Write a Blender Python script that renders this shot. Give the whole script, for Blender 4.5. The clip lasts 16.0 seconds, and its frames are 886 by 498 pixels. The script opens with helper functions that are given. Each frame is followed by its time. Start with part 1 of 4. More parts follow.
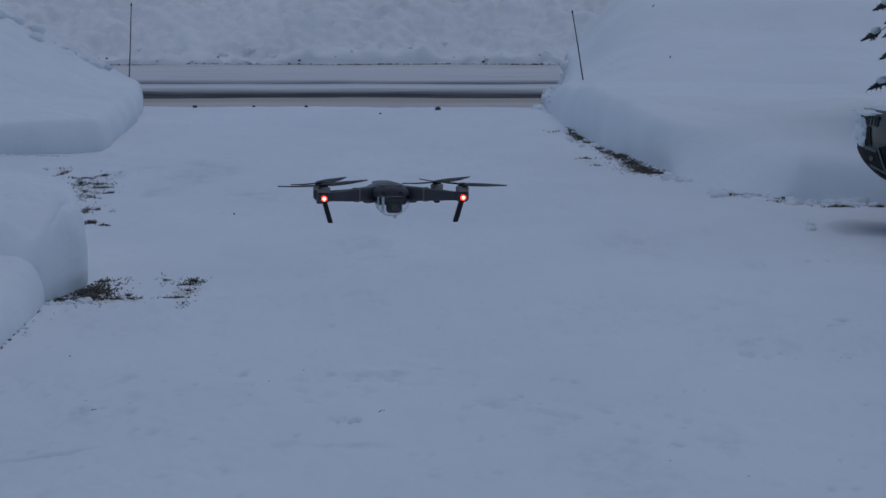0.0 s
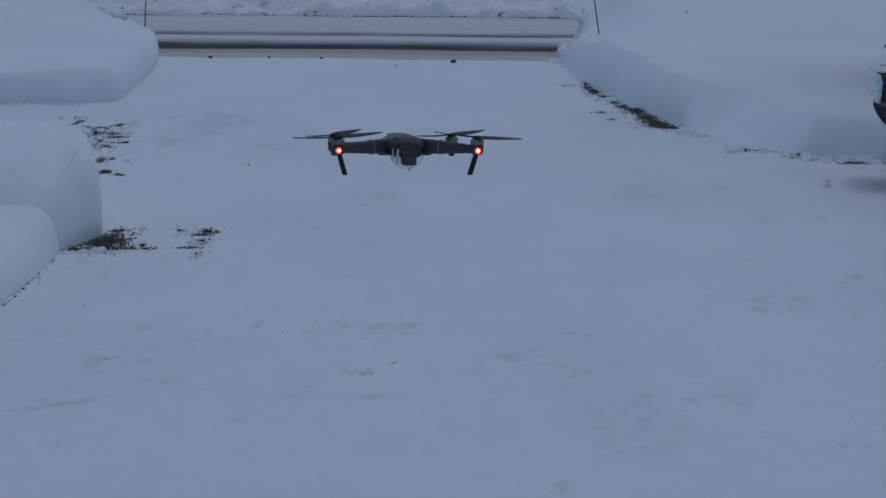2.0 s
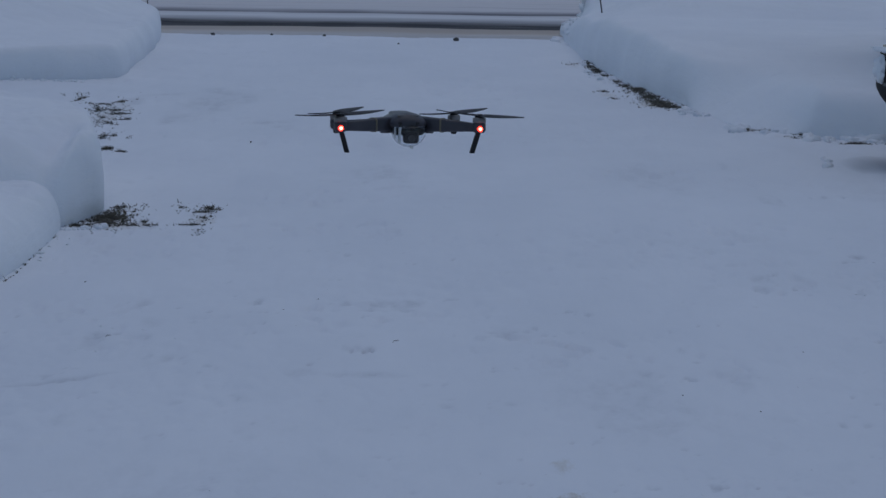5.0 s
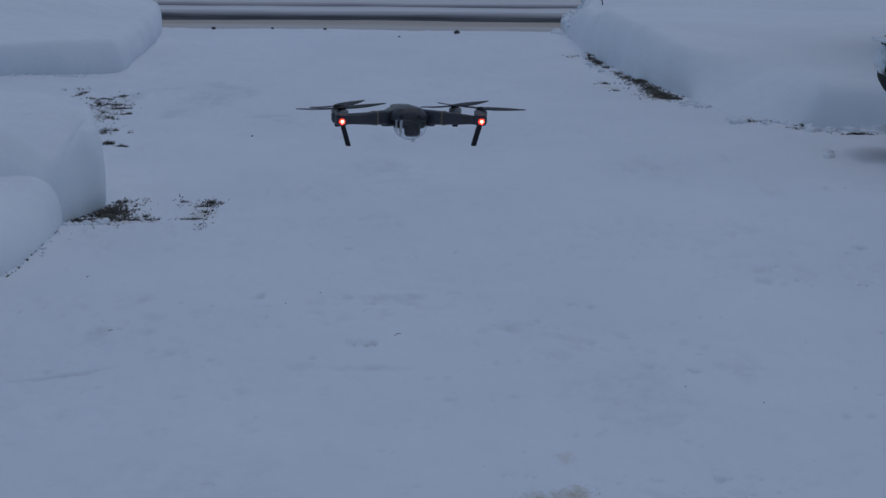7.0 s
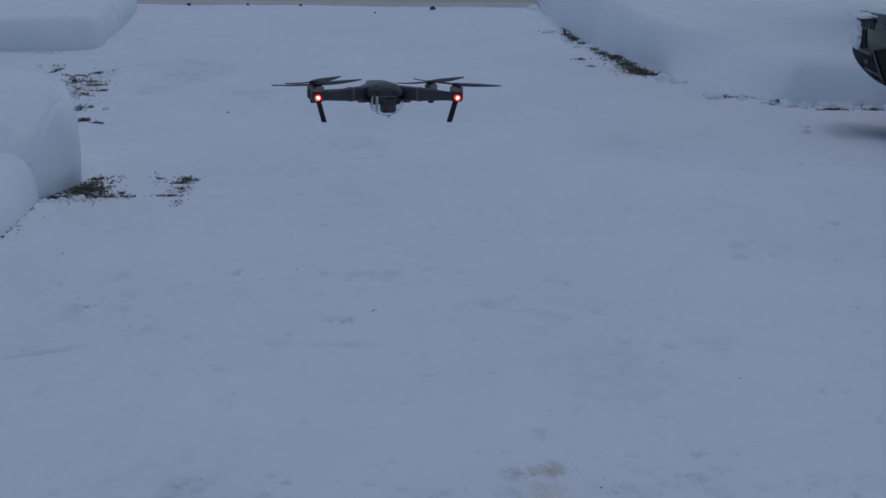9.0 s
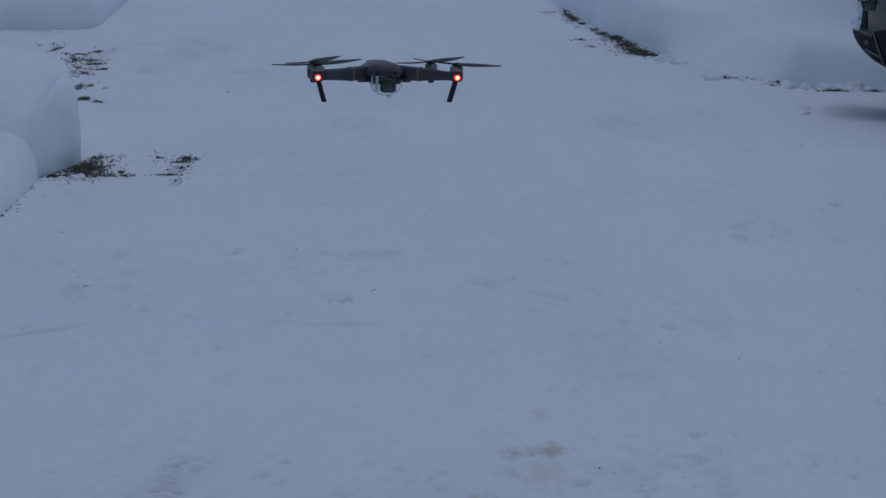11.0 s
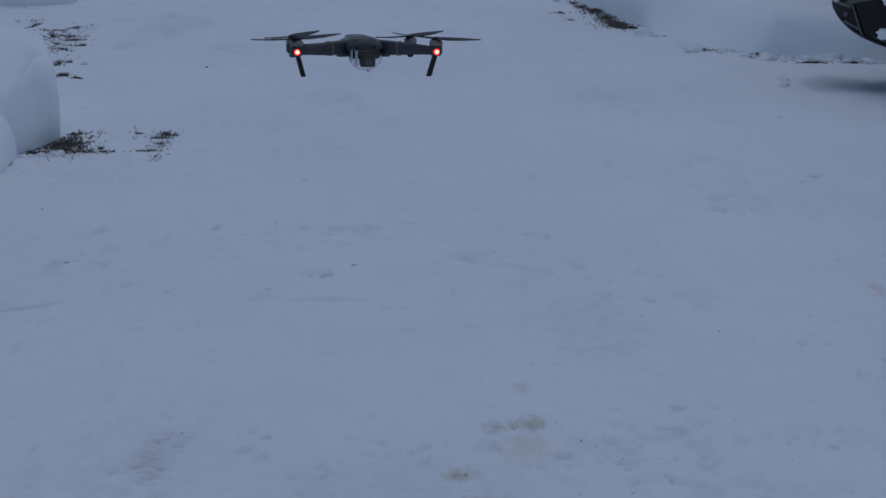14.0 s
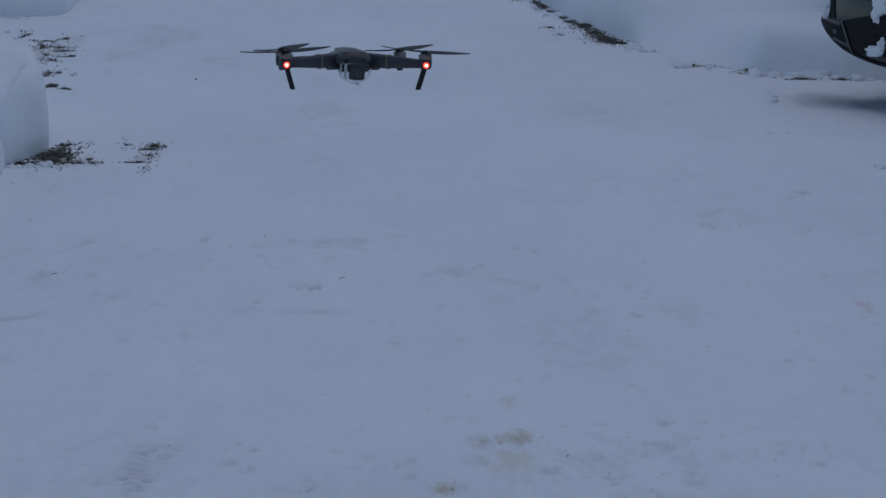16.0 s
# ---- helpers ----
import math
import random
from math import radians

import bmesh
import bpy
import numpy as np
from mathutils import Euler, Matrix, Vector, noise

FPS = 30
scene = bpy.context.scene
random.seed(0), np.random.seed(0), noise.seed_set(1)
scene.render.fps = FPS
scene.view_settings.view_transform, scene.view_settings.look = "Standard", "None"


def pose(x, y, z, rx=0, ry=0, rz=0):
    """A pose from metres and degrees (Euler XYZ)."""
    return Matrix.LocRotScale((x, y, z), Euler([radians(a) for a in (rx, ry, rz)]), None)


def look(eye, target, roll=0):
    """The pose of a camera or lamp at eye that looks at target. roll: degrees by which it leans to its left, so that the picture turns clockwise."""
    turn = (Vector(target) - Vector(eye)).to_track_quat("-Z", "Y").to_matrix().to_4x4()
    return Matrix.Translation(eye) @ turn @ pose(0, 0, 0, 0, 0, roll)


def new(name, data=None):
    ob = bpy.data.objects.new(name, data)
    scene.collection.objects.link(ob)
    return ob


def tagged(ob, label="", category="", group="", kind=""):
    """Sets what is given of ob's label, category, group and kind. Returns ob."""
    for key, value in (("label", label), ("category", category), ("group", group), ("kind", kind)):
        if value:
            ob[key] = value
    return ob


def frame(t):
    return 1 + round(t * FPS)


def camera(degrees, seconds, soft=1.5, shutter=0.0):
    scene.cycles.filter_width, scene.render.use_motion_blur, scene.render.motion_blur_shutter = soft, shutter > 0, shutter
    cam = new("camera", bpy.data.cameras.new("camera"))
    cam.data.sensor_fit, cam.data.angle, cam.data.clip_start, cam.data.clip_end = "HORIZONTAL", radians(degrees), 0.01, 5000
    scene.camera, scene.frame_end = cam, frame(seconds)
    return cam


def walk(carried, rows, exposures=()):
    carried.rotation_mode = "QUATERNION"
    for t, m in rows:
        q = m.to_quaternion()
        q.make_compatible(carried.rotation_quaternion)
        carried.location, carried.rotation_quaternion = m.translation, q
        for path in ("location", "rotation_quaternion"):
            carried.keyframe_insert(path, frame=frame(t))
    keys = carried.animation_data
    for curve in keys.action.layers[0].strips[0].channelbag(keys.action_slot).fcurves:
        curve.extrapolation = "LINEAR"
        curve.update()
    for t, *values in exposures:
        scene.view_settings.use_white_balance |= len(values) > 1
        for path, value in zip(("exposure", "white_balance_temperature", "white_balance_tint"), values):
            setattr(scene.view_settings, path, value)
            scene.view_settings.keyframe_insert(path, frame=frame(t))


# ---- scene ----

from mathutils.bvhtree import BVHTree

# ---------------------------------------------------------------- camera
EYE = (0.0, 0.0, 2.1)
cam = camera(20.0, 16.0, soft=1.5)


def turned(yaw, pitch, roll):
    """The camera at its one stand, turned by degrees."""
    return pose(*EYE, 0, 0, yaw) @ pose(0, 0, 0, 90 + pitch) @ pose(0, 0, 0, 0, 0, roll)


TURNS = [
    (0, 0.000, -7.128, 0.000), (0.5, 0.090, -7.641, 0.011), (1, 0.157, -8.050, -0.056),
    (1.5, 0.210, -8.205, 0.296), (2, 0.316, -8.203, 0.516), (2.5, 0.325, -8.211, 0.582),
    (3, 0.343, -8.243, 0.598), (3.5, 0.330, -8.308, 0.516), (4, 0.307, -8.449, 0.646),
    (4.5, 0.342, -8.598, 0.849), (7, 0.393, -8.863, 0.469), (7.5, 0.198, -8.930, 0.611),
    (8, -0.026, -9.072, 0.523), (8.5, -0.123, -9.263, 0.492), (9, -0.161, -9.402, 0.431),
    (11.5, -0.164, -9.980, 0.696), (12, -0.132, -10.113, 0.776), (12.5, -0.098, -10.258, 0.842),
    (13, -0.078, -10.424, 0.716), (13.5, -0.280, -10.506, 0.478), (14, -0.633, -10.442, 0.340),
    (14.5, -1.071, -10.294, 0.471), (15, -1.312, -10.130, 0.554), (15.5, -1.429, -10.073, 0.671),
    (16, -0.908, -10.127, 0.803)]
walk(cam, [(t, turned(a, b, c)) for t, a, b, c in TURNS])

# ---------------------------------------------------------------- light: an overcast winter dusk
world = bpy.data.worlds.new("world")
scene.world = world
world.use_nodes = True
wn = world.node_tree.nodes
sky = wn.new("ShaderNodeTexSky")
sky.sky_type = "NISHITA"
sky.sun_disc = False
sky.sun_elevation = radians(66)
sky.sun_rotation = radians(12)
sky.air_density, sky.dust_density, sky.ozone_density = 1.0, 0.6, 1.75
wn["Background"].inputs["Strength"].default_value = 0.15
world.node_tree.links.new(sky.outputs["Color"], wn["Background"].inputs["Color"])

sun_data = bpy.data.lights.new("sun", "SUN")
sun_data.energy, sun_data.angle, sun_data.color = 0.56, radians(60), (1.0, 0.97, 0.93)
sun = new("sun", sun_data)
sun.matrix_world = look((2, 15, 20), (0, 12, 0))
scene.view_settings.exposure = -0.85

# ---------------------------------------------------------------- materials


def material(name, color, rough=0.6, metal=0.0):
    m = bpy.data.materials.new(name)
    m.use_nodes = True
    p = m.node_tree.nodes["Principled BSDF"]
    p.inputs["Base Color"].default_value = (*color, 1)
    p.inputs["Roughness"].default_value = rough
    p.inputs["Metallic"].default_value = metal
    return m, m.node_tree, p


def noise_node(tree, scale, detail=4.0, rough=0.55, coords="Object", stretch=None):
    tc = tree.nodes.new("ShaderNodeTexCoord")
    n = tree.nodes.new("ShaderNodeTexNoise")
    n.inputs["Scale"].default_value = scale
    n.inputs["Detail"].default_value = detail
    n.inputs["Roughness"].default_value = rough
    if stretch:
        mp = tree.nodes.new("ShaderNodeMapping")
        mp.inputs["Scale"].default_value = stretch
        tree.links.new(tc.outputs[coords], mp.inputs["Vector"])
        tree.links.new(mp.outputs["Vector"], n.inputs["Vector"])
    else:
        tree.links.new(tc.outputs[coords], n.inputs["Vector"])
    return n


def ramp(tree, source, stops):
    r = tree.nodes.new("ShaderNodeValToRGB")
    els = r.color_ramp.elements
    while len(els) < len(stops):
        els.new(0.5)
    for e, (at, c) in zip(els, stops):
        e.position, e.color = at, (*c, 1)
    tree.links.new(source, r.inputs["Fac"])
    return r


def mix(tree, fac, a, b, kind="MIX"):
    x = tree.nodes.new("ShaderNodeMix")
    x.data_type, x.blend_type = "RGBA", kind
    if isinstance(fac, float):
        x.inputs[0].default_value = fac
    else:
        tree.links.new(fac, x.inputs[0])
    for source, socket in ((a, x.inputs[6]), (b, x.inputs[7])):
        if isinstance(source, tuple):
            socket.default_value = (*source, 1)
        else:
            tree.links.new(source, socket)
    return x.outputs[2]


def bump(tree, p, layers):
    """Bumps one upon another: (height socket, strength, distance)."""
    last = None
    for h, strength, distance in layers:
        b = tree.nodes.new("ShaderNodeBump")
        b.inputs["Strength"].default_value = strength
        b.inputs["Distance"].default_value = distance
        tree.links.new(h, b.inputs["Height"])
        if last:
            tree.links.new(last, b.inputs["Normal"])
        last = b.outputs["Normal"]
    tree.links.new(last, p.inputs["Normal"])


def math_node(tree, op, a, b=None):
    n = tree.nodes.new("ShaderNodeMath")
    n.operation = op
    for i, s in enumerate((a, b)):
        if s is None:
            continue
        if isinstance(s, (int, float)):
            n.inputs[i].default_value = s
        else:
            tree.links.new(s, n.inputs[i])
    return n.outputs[0]


def spot(tree, centre, radii, wobble):
    """1 in the middle of a ragged elliptical stain or painted shadow on the ground, 0 outside it."""
    tc = tree.nodes.new("ShaderNodeTexCoord")
    mp = tree.nodes.new("ShaderNodeMapping")
    mp.vector_type = "TEXTURE"
    mp.inputs["Location"].default_value = (*centre, 0)
    mp.inputs["Scale"].default_value = (*radii, 100)
    tree.links.new(tc.outputs["Object"], mp.inputs["Vector"])
    ln = tree.nodes.new("ShaderNodeVectorMath")
    ln.operation = "LENGTH"
    tree.links.new(mp.outputs["Vector"], ln.inputs[0])
    d = math_node(tree, "ADD", ln.outputs["Value"], math_node(tree, "MULTIPLY", wobble, 2.6))
    mr = tree.nodes.new("ShaderNodeMapRange")
    mr.inputs["From Min"].default_value, mr.inputs["From Max"].default_value = 2.05, 1.25
    tree.links.new(d, mr.inputs["Value"])
    return mr.outputs["Result"]


def snow(name, tint=(0.80, 0.83, 0.87), dirt=(0.70, 0.73, 0.78), grain=1.0, lumps=0.35, stains_and_shade=(), wear=0.25, icy=False, along=0.45, crumble=0.0):
    m, t, p = material(name, tint, 0.65)
    p.inputs["Specular IOR Level"].default_value = 0.25
    broad = noise_node(t, 0.55, 5, 0.6, stretch=(1.0, along, 1.0))
    mid = noise_node(t, 3.2, 5, 0.55, stretch=(1.0, along, 1.0))
    fine = noise_node(t, 30, 4, 0.6, stretch=(1.0, along, 1.0))
    powder = noise_node(t, 150, 2, 0.6)
    c = mix(t, ramp(t, broad.outputs["Fac"], [(0.36, (0, 0, 0)), (0.68, (1, 1, 1))]).outputs["Color"], tint, dirt)
    c = mix(t, ramp(t, mid.outputs["Fac"], [(0.50, (0, 0, 0)), (0.76, (0.5, 0.5, 0.5))]).outputs["Color"], c, dirt)
    scuff = noise_node(t, 7.0, 5, 0.62, stretch=(1.0, along, 1.0))
    where = noise_node(t, 0.9, 3, 0.5, stretch=(1.0, along, 1.0))
    amount = math_node(t, "MULTIPLY", ramp(t, scuff.outputs["Fac"], [(0.54, (0, 0, 0)), (0.72, (1, 1, 1))]).outputs["Color"],
                       ramp(t, where.outputs["Fac"], [(0.48, (0, 0, 0)), (0.64, (0.8, 0.8, 0.8))]).outputs["Color"])
    c = mix(t, math_node(t, "MULTIPLY", amount, wear), c, tuple(0.80 * v for v in dirt))
    if icy:
        a = t.nodes.new("ShaderNodeAttribute")
        a.attribute_name = "ice"
        grit = ramp(t, noise_node(t, 45, 4, 0.65, stretch=(1.0, along, 1.0)).outputs["Fac"], [(0.35, (0.55, 0.55, 0.55)), (0.65, (1, 1, 1))]).outputs["Color"]
        c = mix(t, math_node(t, "MULTIPLY", a.outputs["Fac"], grit), c, (0.36, 0.385, 0.43))
    # wide ones are painted car shadow, so their rims get smoother noise
    for centre, radii, colour, amount in stains_and_shade:
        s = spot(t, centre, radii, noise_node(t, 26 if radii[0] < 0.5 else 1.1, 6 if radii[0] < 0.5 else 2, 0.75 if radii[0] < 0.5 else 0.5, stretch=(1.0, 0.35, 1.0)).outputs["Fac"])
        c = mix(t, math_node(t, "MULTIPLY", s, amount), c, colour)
    t.links.new(c, p.inputs["Base Color"])
    layers = [(mid.outputs["Fac"], lumps, 0.04), (fine.outputs["Fac"], 0.25 * grain, 0.010), (powder.outputs["Fac"], 0.2 * grain, 0.004)]
    if crumble:
        layers.insert(1, (noise_node(t, 11, 5, 0.62, stretch=(1.0, 0.2, 1.4)).outputs["Fac"], crumble, 0.05))
    bump(t, p, layers)
    return m


# the last two darken the snow under the car: its shadow, painted in
SNOW_EDGE_AND_SHADE = (
    ((-2.92, 20.8), (0.22, 1.4), (0.54, 0.52, 0.48), 0.5), ((1.72, 22.4), (0.20, 0.5), (0.50, 0.45, 0.37), 0.6),
    ((1.36, 23.3), (0.14, 0.5), (0.58, 0.55, 0.49), 0.45), ((1.20, 27.0), (0.10, 0.6), (0.60, 0.56, 0.52), 0.4),
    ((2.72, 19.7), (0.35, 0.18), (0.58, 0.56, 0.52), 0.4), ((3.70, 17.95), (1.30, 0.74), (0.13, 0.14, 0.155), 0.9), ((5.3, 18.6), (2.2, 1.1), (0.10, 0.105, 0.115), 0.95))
SNOW_DRIVE = snow("packed_snow", (0.78, 0.81, 0.855), (0.715, 0.75, 0.80), 0.8, 0.3, wear=0.35, icy=True, stains_and_shade=SNOW_EDGE_AND_SHADE + (
    ((0.27, 8.11), (0.09, 0.13), (0.46, 0.43, 0.36), 0.75), ((0.39, 8.16), (0.11, 0.17), (0.44, 0.39, 0.28), 0.85),
    ((0.36, 7.86), (0.15, 0.32), (0.62, 0.58, 0.45), 0.6), ((0.38, 8.67), (0.06, 0.16), (0.58, 0.56, 0.50), 0.6),
    ((0.14, 7.57), (0.085, 0.11), (0.46, 0.42, 0.30), 0.85), ((0.22, 7.30), (0.12, 0.12), (0.44, 0.43, 0.42), 0.7),
    ((1.97, 10.51), (0.065, 0.22), (0.60, 0.46, 0.45), 0.6), ((1.75, 9.15), (0.02, 0.06), (0.42, 0.42, 0.44), 0.7),
    ((1.80, 8.83), (0.04, 0.08), (0.34, 0.22, 0.20), 0.8),
    ((-1.98, 14.40), (0.24, 0.28), (0.50, 0.45, 0.38), 0.6), ((-1.52, 14.70), (0.13, 0.46), (0.54, 0.51, 0.46), 0.6)))
SNOW_BANK = snow("banked_snow", (0.815, 0.84, 0.875), (0.755, 0.785, 0.83), 0.8, 0.12, along=1.0, crumble=0.14)
SNOW_ROUGH = snow("ploughed_snow", (0.87, 0.88, 0.90), (0.77, 0.775, 0.785), 1.2, 0.5)

ROAD, t, p = material("slushy_street", (0.6, 0.6, 0.6), 0.8)
p.inputs["Specular IOR Level"].default_value = 0.2
tc = t.nodes.new("ShaderNodeTexCoord")
sep = t.nodes.new("ShaderNodeSeparateXYZ")
t.links.new(tc.outputs["Object"], sep.inputs["Vector"])
wob = math_node(t, "SUBTRACT", noise_node(t, 0.7, 6, 0.65, stretch=(0.5, 1.2, 1)).outputs["Fac"], 0.5)
across = math_node(t, "ADD", sep.outputs["Y"], math_node(t, "MULTIPLY", wob, 0.6))
k = math_node(t, "DIVIDE", math_node(t, "SUBTRACT", across, 31.0), 10.4)
lanes = ramp(t, k, [((y - 31.0) / 10.4, c) for y, c in (
    (31.0, (0.60, 0.59, 0.58)), (31.5, (0.46, 0.41, 0.36)), (32.30, (0.40, 0.35, 0.30)), (32.42, (0.028, 0.028, 0.032)), (33.30, (0.035, 0.035, 0.04)),
    (33.65, (0.30, 0.305, 0.32)), (34.5, (0.68, 0.685, 0.70)), (35.3, (0.58, 0.585, 0.60)), (35.65, (0.13, 0.13, 0.15)), (35.85, (0.30, 0.30, 0.32)),
    (36.3, (0.62, 0.61, 0.62)), (39.6, (0.67, 0.655, 0.66)), (40.4, (0.60, 0.58, 0.58)), (40.6, (0.24, 0.22, 0.20)))])
streak = noise_node(t, 2.2, 6, 0.7, stretch=(0.16, 1.6, 1))
c = mix(t, ramp(t, streak.outputs["Fac"], [(0.5, (0, 0, 0)), (0.8, (0.55, 0.55, 0.55))]).outputs["Color"], lanes.outputs["Color"], (0.36, 0.35, 0.36))
t.links.new(c, p.inputs["Base Color"])
bump(t, p, [(streak.outputs["Fac"], 0.4, 0.03), (noise_node(t, 60, 3).outputs["Fac"], 0.4, 0.006)])
GRASS, t, p = material("dead_grass", (0.07, 0.07, 0.03), 0.8)
gi = t.nodes.new("ShaderNodeNewGeometry")
t.links.new(ramp(t, gi.outputs["Random Per Island"], [(0.0, (0.030, 0.028, 0.024)), (0.45, (0.060, 0.055, 0.038)), (0.8, (0.105, 0.098, 0.066)), (1.0, (0.19, 0.175, 0.13))]).outputs["Color"], p.inputs["Base Color"])
SOIL, t, p = material("wet_soil", (0.035, 0.030, 0.022), 0.85)
n = noise_node(t, 24, 5, 0.7)
t.links.new(ramp(t, n.outputs["Fac"], [(0.3, (0.022, 0.020, 0.018)), (0.55, (0.055, 0.050, 0.038)), (0.8, (0.11, 0.10, 0.068))]).outputs["Color"], p.inputs["Base Color"])
bump(t, p, [(n.outputs["Fac"], 0.8, 0.02)])
STONE, t, p = material("dark_stone", (0.07, 0.068, 0.065), 0.8)
n = noise_node(t, 40, 4)
t.links.new(ramp(t, n.outputs["Fac"], [(0.3, (0.04, 0.04, 0.04)), (0.75, (0.12, 0.115, 0.11))]).outputs["Color"], p.inputs["Base Color"])
STAKE, t, p = material("weathered_stake", (0.055, 0.045, 0.045), 0.6)
n = noise_node(t, 20, 3)
t.links.new(ramp(t, n.outputs["Fac"], [(0.3, (0.035, 0.03, 0.032)), (0.8, (0.09, 0.07, 0.065))]).outputs["Color"], p.inputs["Base Color"])
NEEDLE, t, p = material("spruce_needles", (0.03, 0.045, 0.035), 0.7)
gi = t.nodes.new("ShaderNodeNewGeometry")
t.links.new(ramp(t, gi.outputs["Random Per Island"], [(0, (0.018, 0.026, 0.022)), (1, (0.05, 0.065, 0.045))]).outputs["Color"], p.inputs["Base Color"])
BARK, t, p = material("bark", (0.09, 0.07, 0.055), 0.9)
n = noise_node(t, 14, 5, 0.7, stretch=(1, 1, 0.2))
t.links.new(ramp(t, n.outputs["Fac"], [(0.3, (0.04, 0.032, 0.026)), (0.75, (0.14, 0.115, 0.09))]).outputs["Color"], p.inputs["Base Color"])
bump(t, p, [(n.outputs["Fac"], 0.7, 0.02)])

# drone
SHELL, t, p = material("grey_plastic", (0.035, 0.035, 0.04), 0.5)
p.inputs["Specular IOR Level"].default_value = 0.35
n = noise_node(t, 900, 2)
bump(t, p, [(n.outputs["Fac"], 0.12, 0.0004)])
n = noise_node(t, 30, 4)
t.links.new(ramp(t, n.outputs["Fac"], [(0.3, (0.038, 0.038, 0.047)), (0.75, (0.056, 0.055, 0.066))]).outputs["Color"], p.inputs["Base Color"])
BLACK, t, p = material("black_plastic", (0.014, 0.014, 0.016), 0.6)
p.inputs["Specular IOR Level"].default_value = 0.25
n = noise_node(t, 60, 3)
t.links.new(ramp(t, n.outputs["Fac"], [(0.3, (0.010, 0.010, 0.012)), (0.8, (0.020, 0.020, 0.023))]).outputs["Color"], p.inputs["Base Color"])
PALE, t, p = material("pale_grey_plastic", (0.45, 0.46, 0.47), 0.45)
n = noise_node(t, 60, 3)
t.links.new(ramp(t, n.outputs["Fac"], [(0.3, (0.62, 0.63, 0.64)), (0.8, (0.72, 0.73, 0.74))]).outputs["Color"], p.inputs["Base Color"])
GOLD, t, p = material("gold_band", (0.16, 0.14, 0.10), 0.5, 0.4)
METAL, t, p = material("motor_metal", (0.16, 0.16, 0.17), 0.5, 0.35)
n = noise_node(t, 200, 2)
t.links.new(ramp(t, n.outputs["Fac"], [(0.3, (0.15, 0.145, 0.145)), (0.8, (0.23, 0.22, 0.215))]).outputs["Color"], p.inputs["Base Color"])
LENS, t, p = material("lens_glass_dark", (0.006, 0.006, 0.010), 0.08)
CLEAR, t, p = material("clear_plastic", (0.93, 0.95, 0.97), 0.06)
p.inputs["Transmission Weight"].default_value = 1.0
p.inputs["IOR"].default_value = 1.33
LED, t, p = material("red_led", (0.8, 0.05, 0.03), 0.4)
p.inputs["Emission Color"].default_value = (1.0, 0.035, 0.02, 1)
p.inputs["Emission Strength"].default_value = 5.0
LED_CORE, t, p = material("led_core", (0.9, 0.5, 0.4), 0.4)
p.inputs["Emission Color"].default_value = (1.0, 0.36, 0.24, 1)
p.inputs["Emission Strength"].default_value = 7.0

# car
PAINT, t, p = material("grey_green_paint", (0.10, 0.11, 0.11), 0.35, 0.35)
p.inputs["Coat Weight"].default_value = 0.45
p.inputs["Coat Roughness"].default_value = 0.12
n = noise_node(t, 7, 6, 0.65)
t.links.new(ramp(t, n.outputs["Fac"], [(0.35, (0.028, 0.032, 0.035)), (0.72, (0.042, 0.046, 0.049))]).outputs["Color"], p.inputs["Base Color"])
t.links.new(ramp(t, n.outputs["Fac"], [(0.3, (0.28, 0.28, 0.28)), (0.8, (0.55, 0.55, 0.55))]).outputs["Color"], p.inputs["Roughness"])
# black that paints the shade of deep openings onto flush panels
RECESS_SHADE, t, p = material("recess_shade_black", (0.010, 0.010, 0.012), 0.7)
p.inputs["Specular IOR Level"].default_value = 0.25
RUBBER, t, p = material("tyre_rubber", (0.018, 0.018, 0.018), 0.8)
GLASS, t, p = material("tinted_glass", (0.02, 0.025, 0.028), 0.06)
LAMP, t, p = material("headlamp_glass", (0.06, 0.063, 0.066), 0.15, 0.3)

# ---------------------------------------------------------------- mesh helpers


def finish(me, mat, smooth=True):
    me.materials.append(mat)
    if smooth:
        me.shade_smooth()
    return me


def part(name, bm, mat, parent=None, label="", smooth=True):
    """One mesh object out of a bmesh, under a thing or a part."""
    me = bpy.data.meshes.new(name)
    bmesh.ops.recalc_face_normals(bm, faces=bm.faces[:])
    bm.to_mesh(me)
    bm.free()
    finish(me, mat, smooth)
    ob = new(name, me)
    if parent:
        ob.parent = parent
    if label:
        ob["label"] = label
    return ob


def sheet(name, verts, faces, mat, parent=None):
    """A mesh object out of arrays."""
    me = bpy.data.meshes.new(name)
    verts, faces = np.asarray(verts, np.float32), np.asarray(faces, np.int32)
    k = faces.shape[1]
    me.vertices.add(len(verts))
    me.vertices.foreach_set("co", verts.ravel())
    me.loops.add(faces.size)
    me.loops.foreach_set("vertex_index", faces.ravel())
    me.polygons.add(len(faces))
    me.polygons.foreach_set("loop_start", np.arange(0, faces.size, k, dtype=np.int32))
    me.update(calc_edges=True)
    me.validate()
    finish(me, mat)
    ob = new(name, me)
    if parent:
        ob.parent = parent
    return ob


def sharp(ob, degrees=35):
    """Keeps edges over this angle crisp."""
    bm = bmesh.new()
    bm.from_mesh(ob.data)
    for e in bm.edges:
        if len(e.link_faces) == 2 and e.calc_face_angle(0) > radians(degrees):
            e.smooth = False
    bm.to_mesh(ob.data)
    bm.free()
    return ob


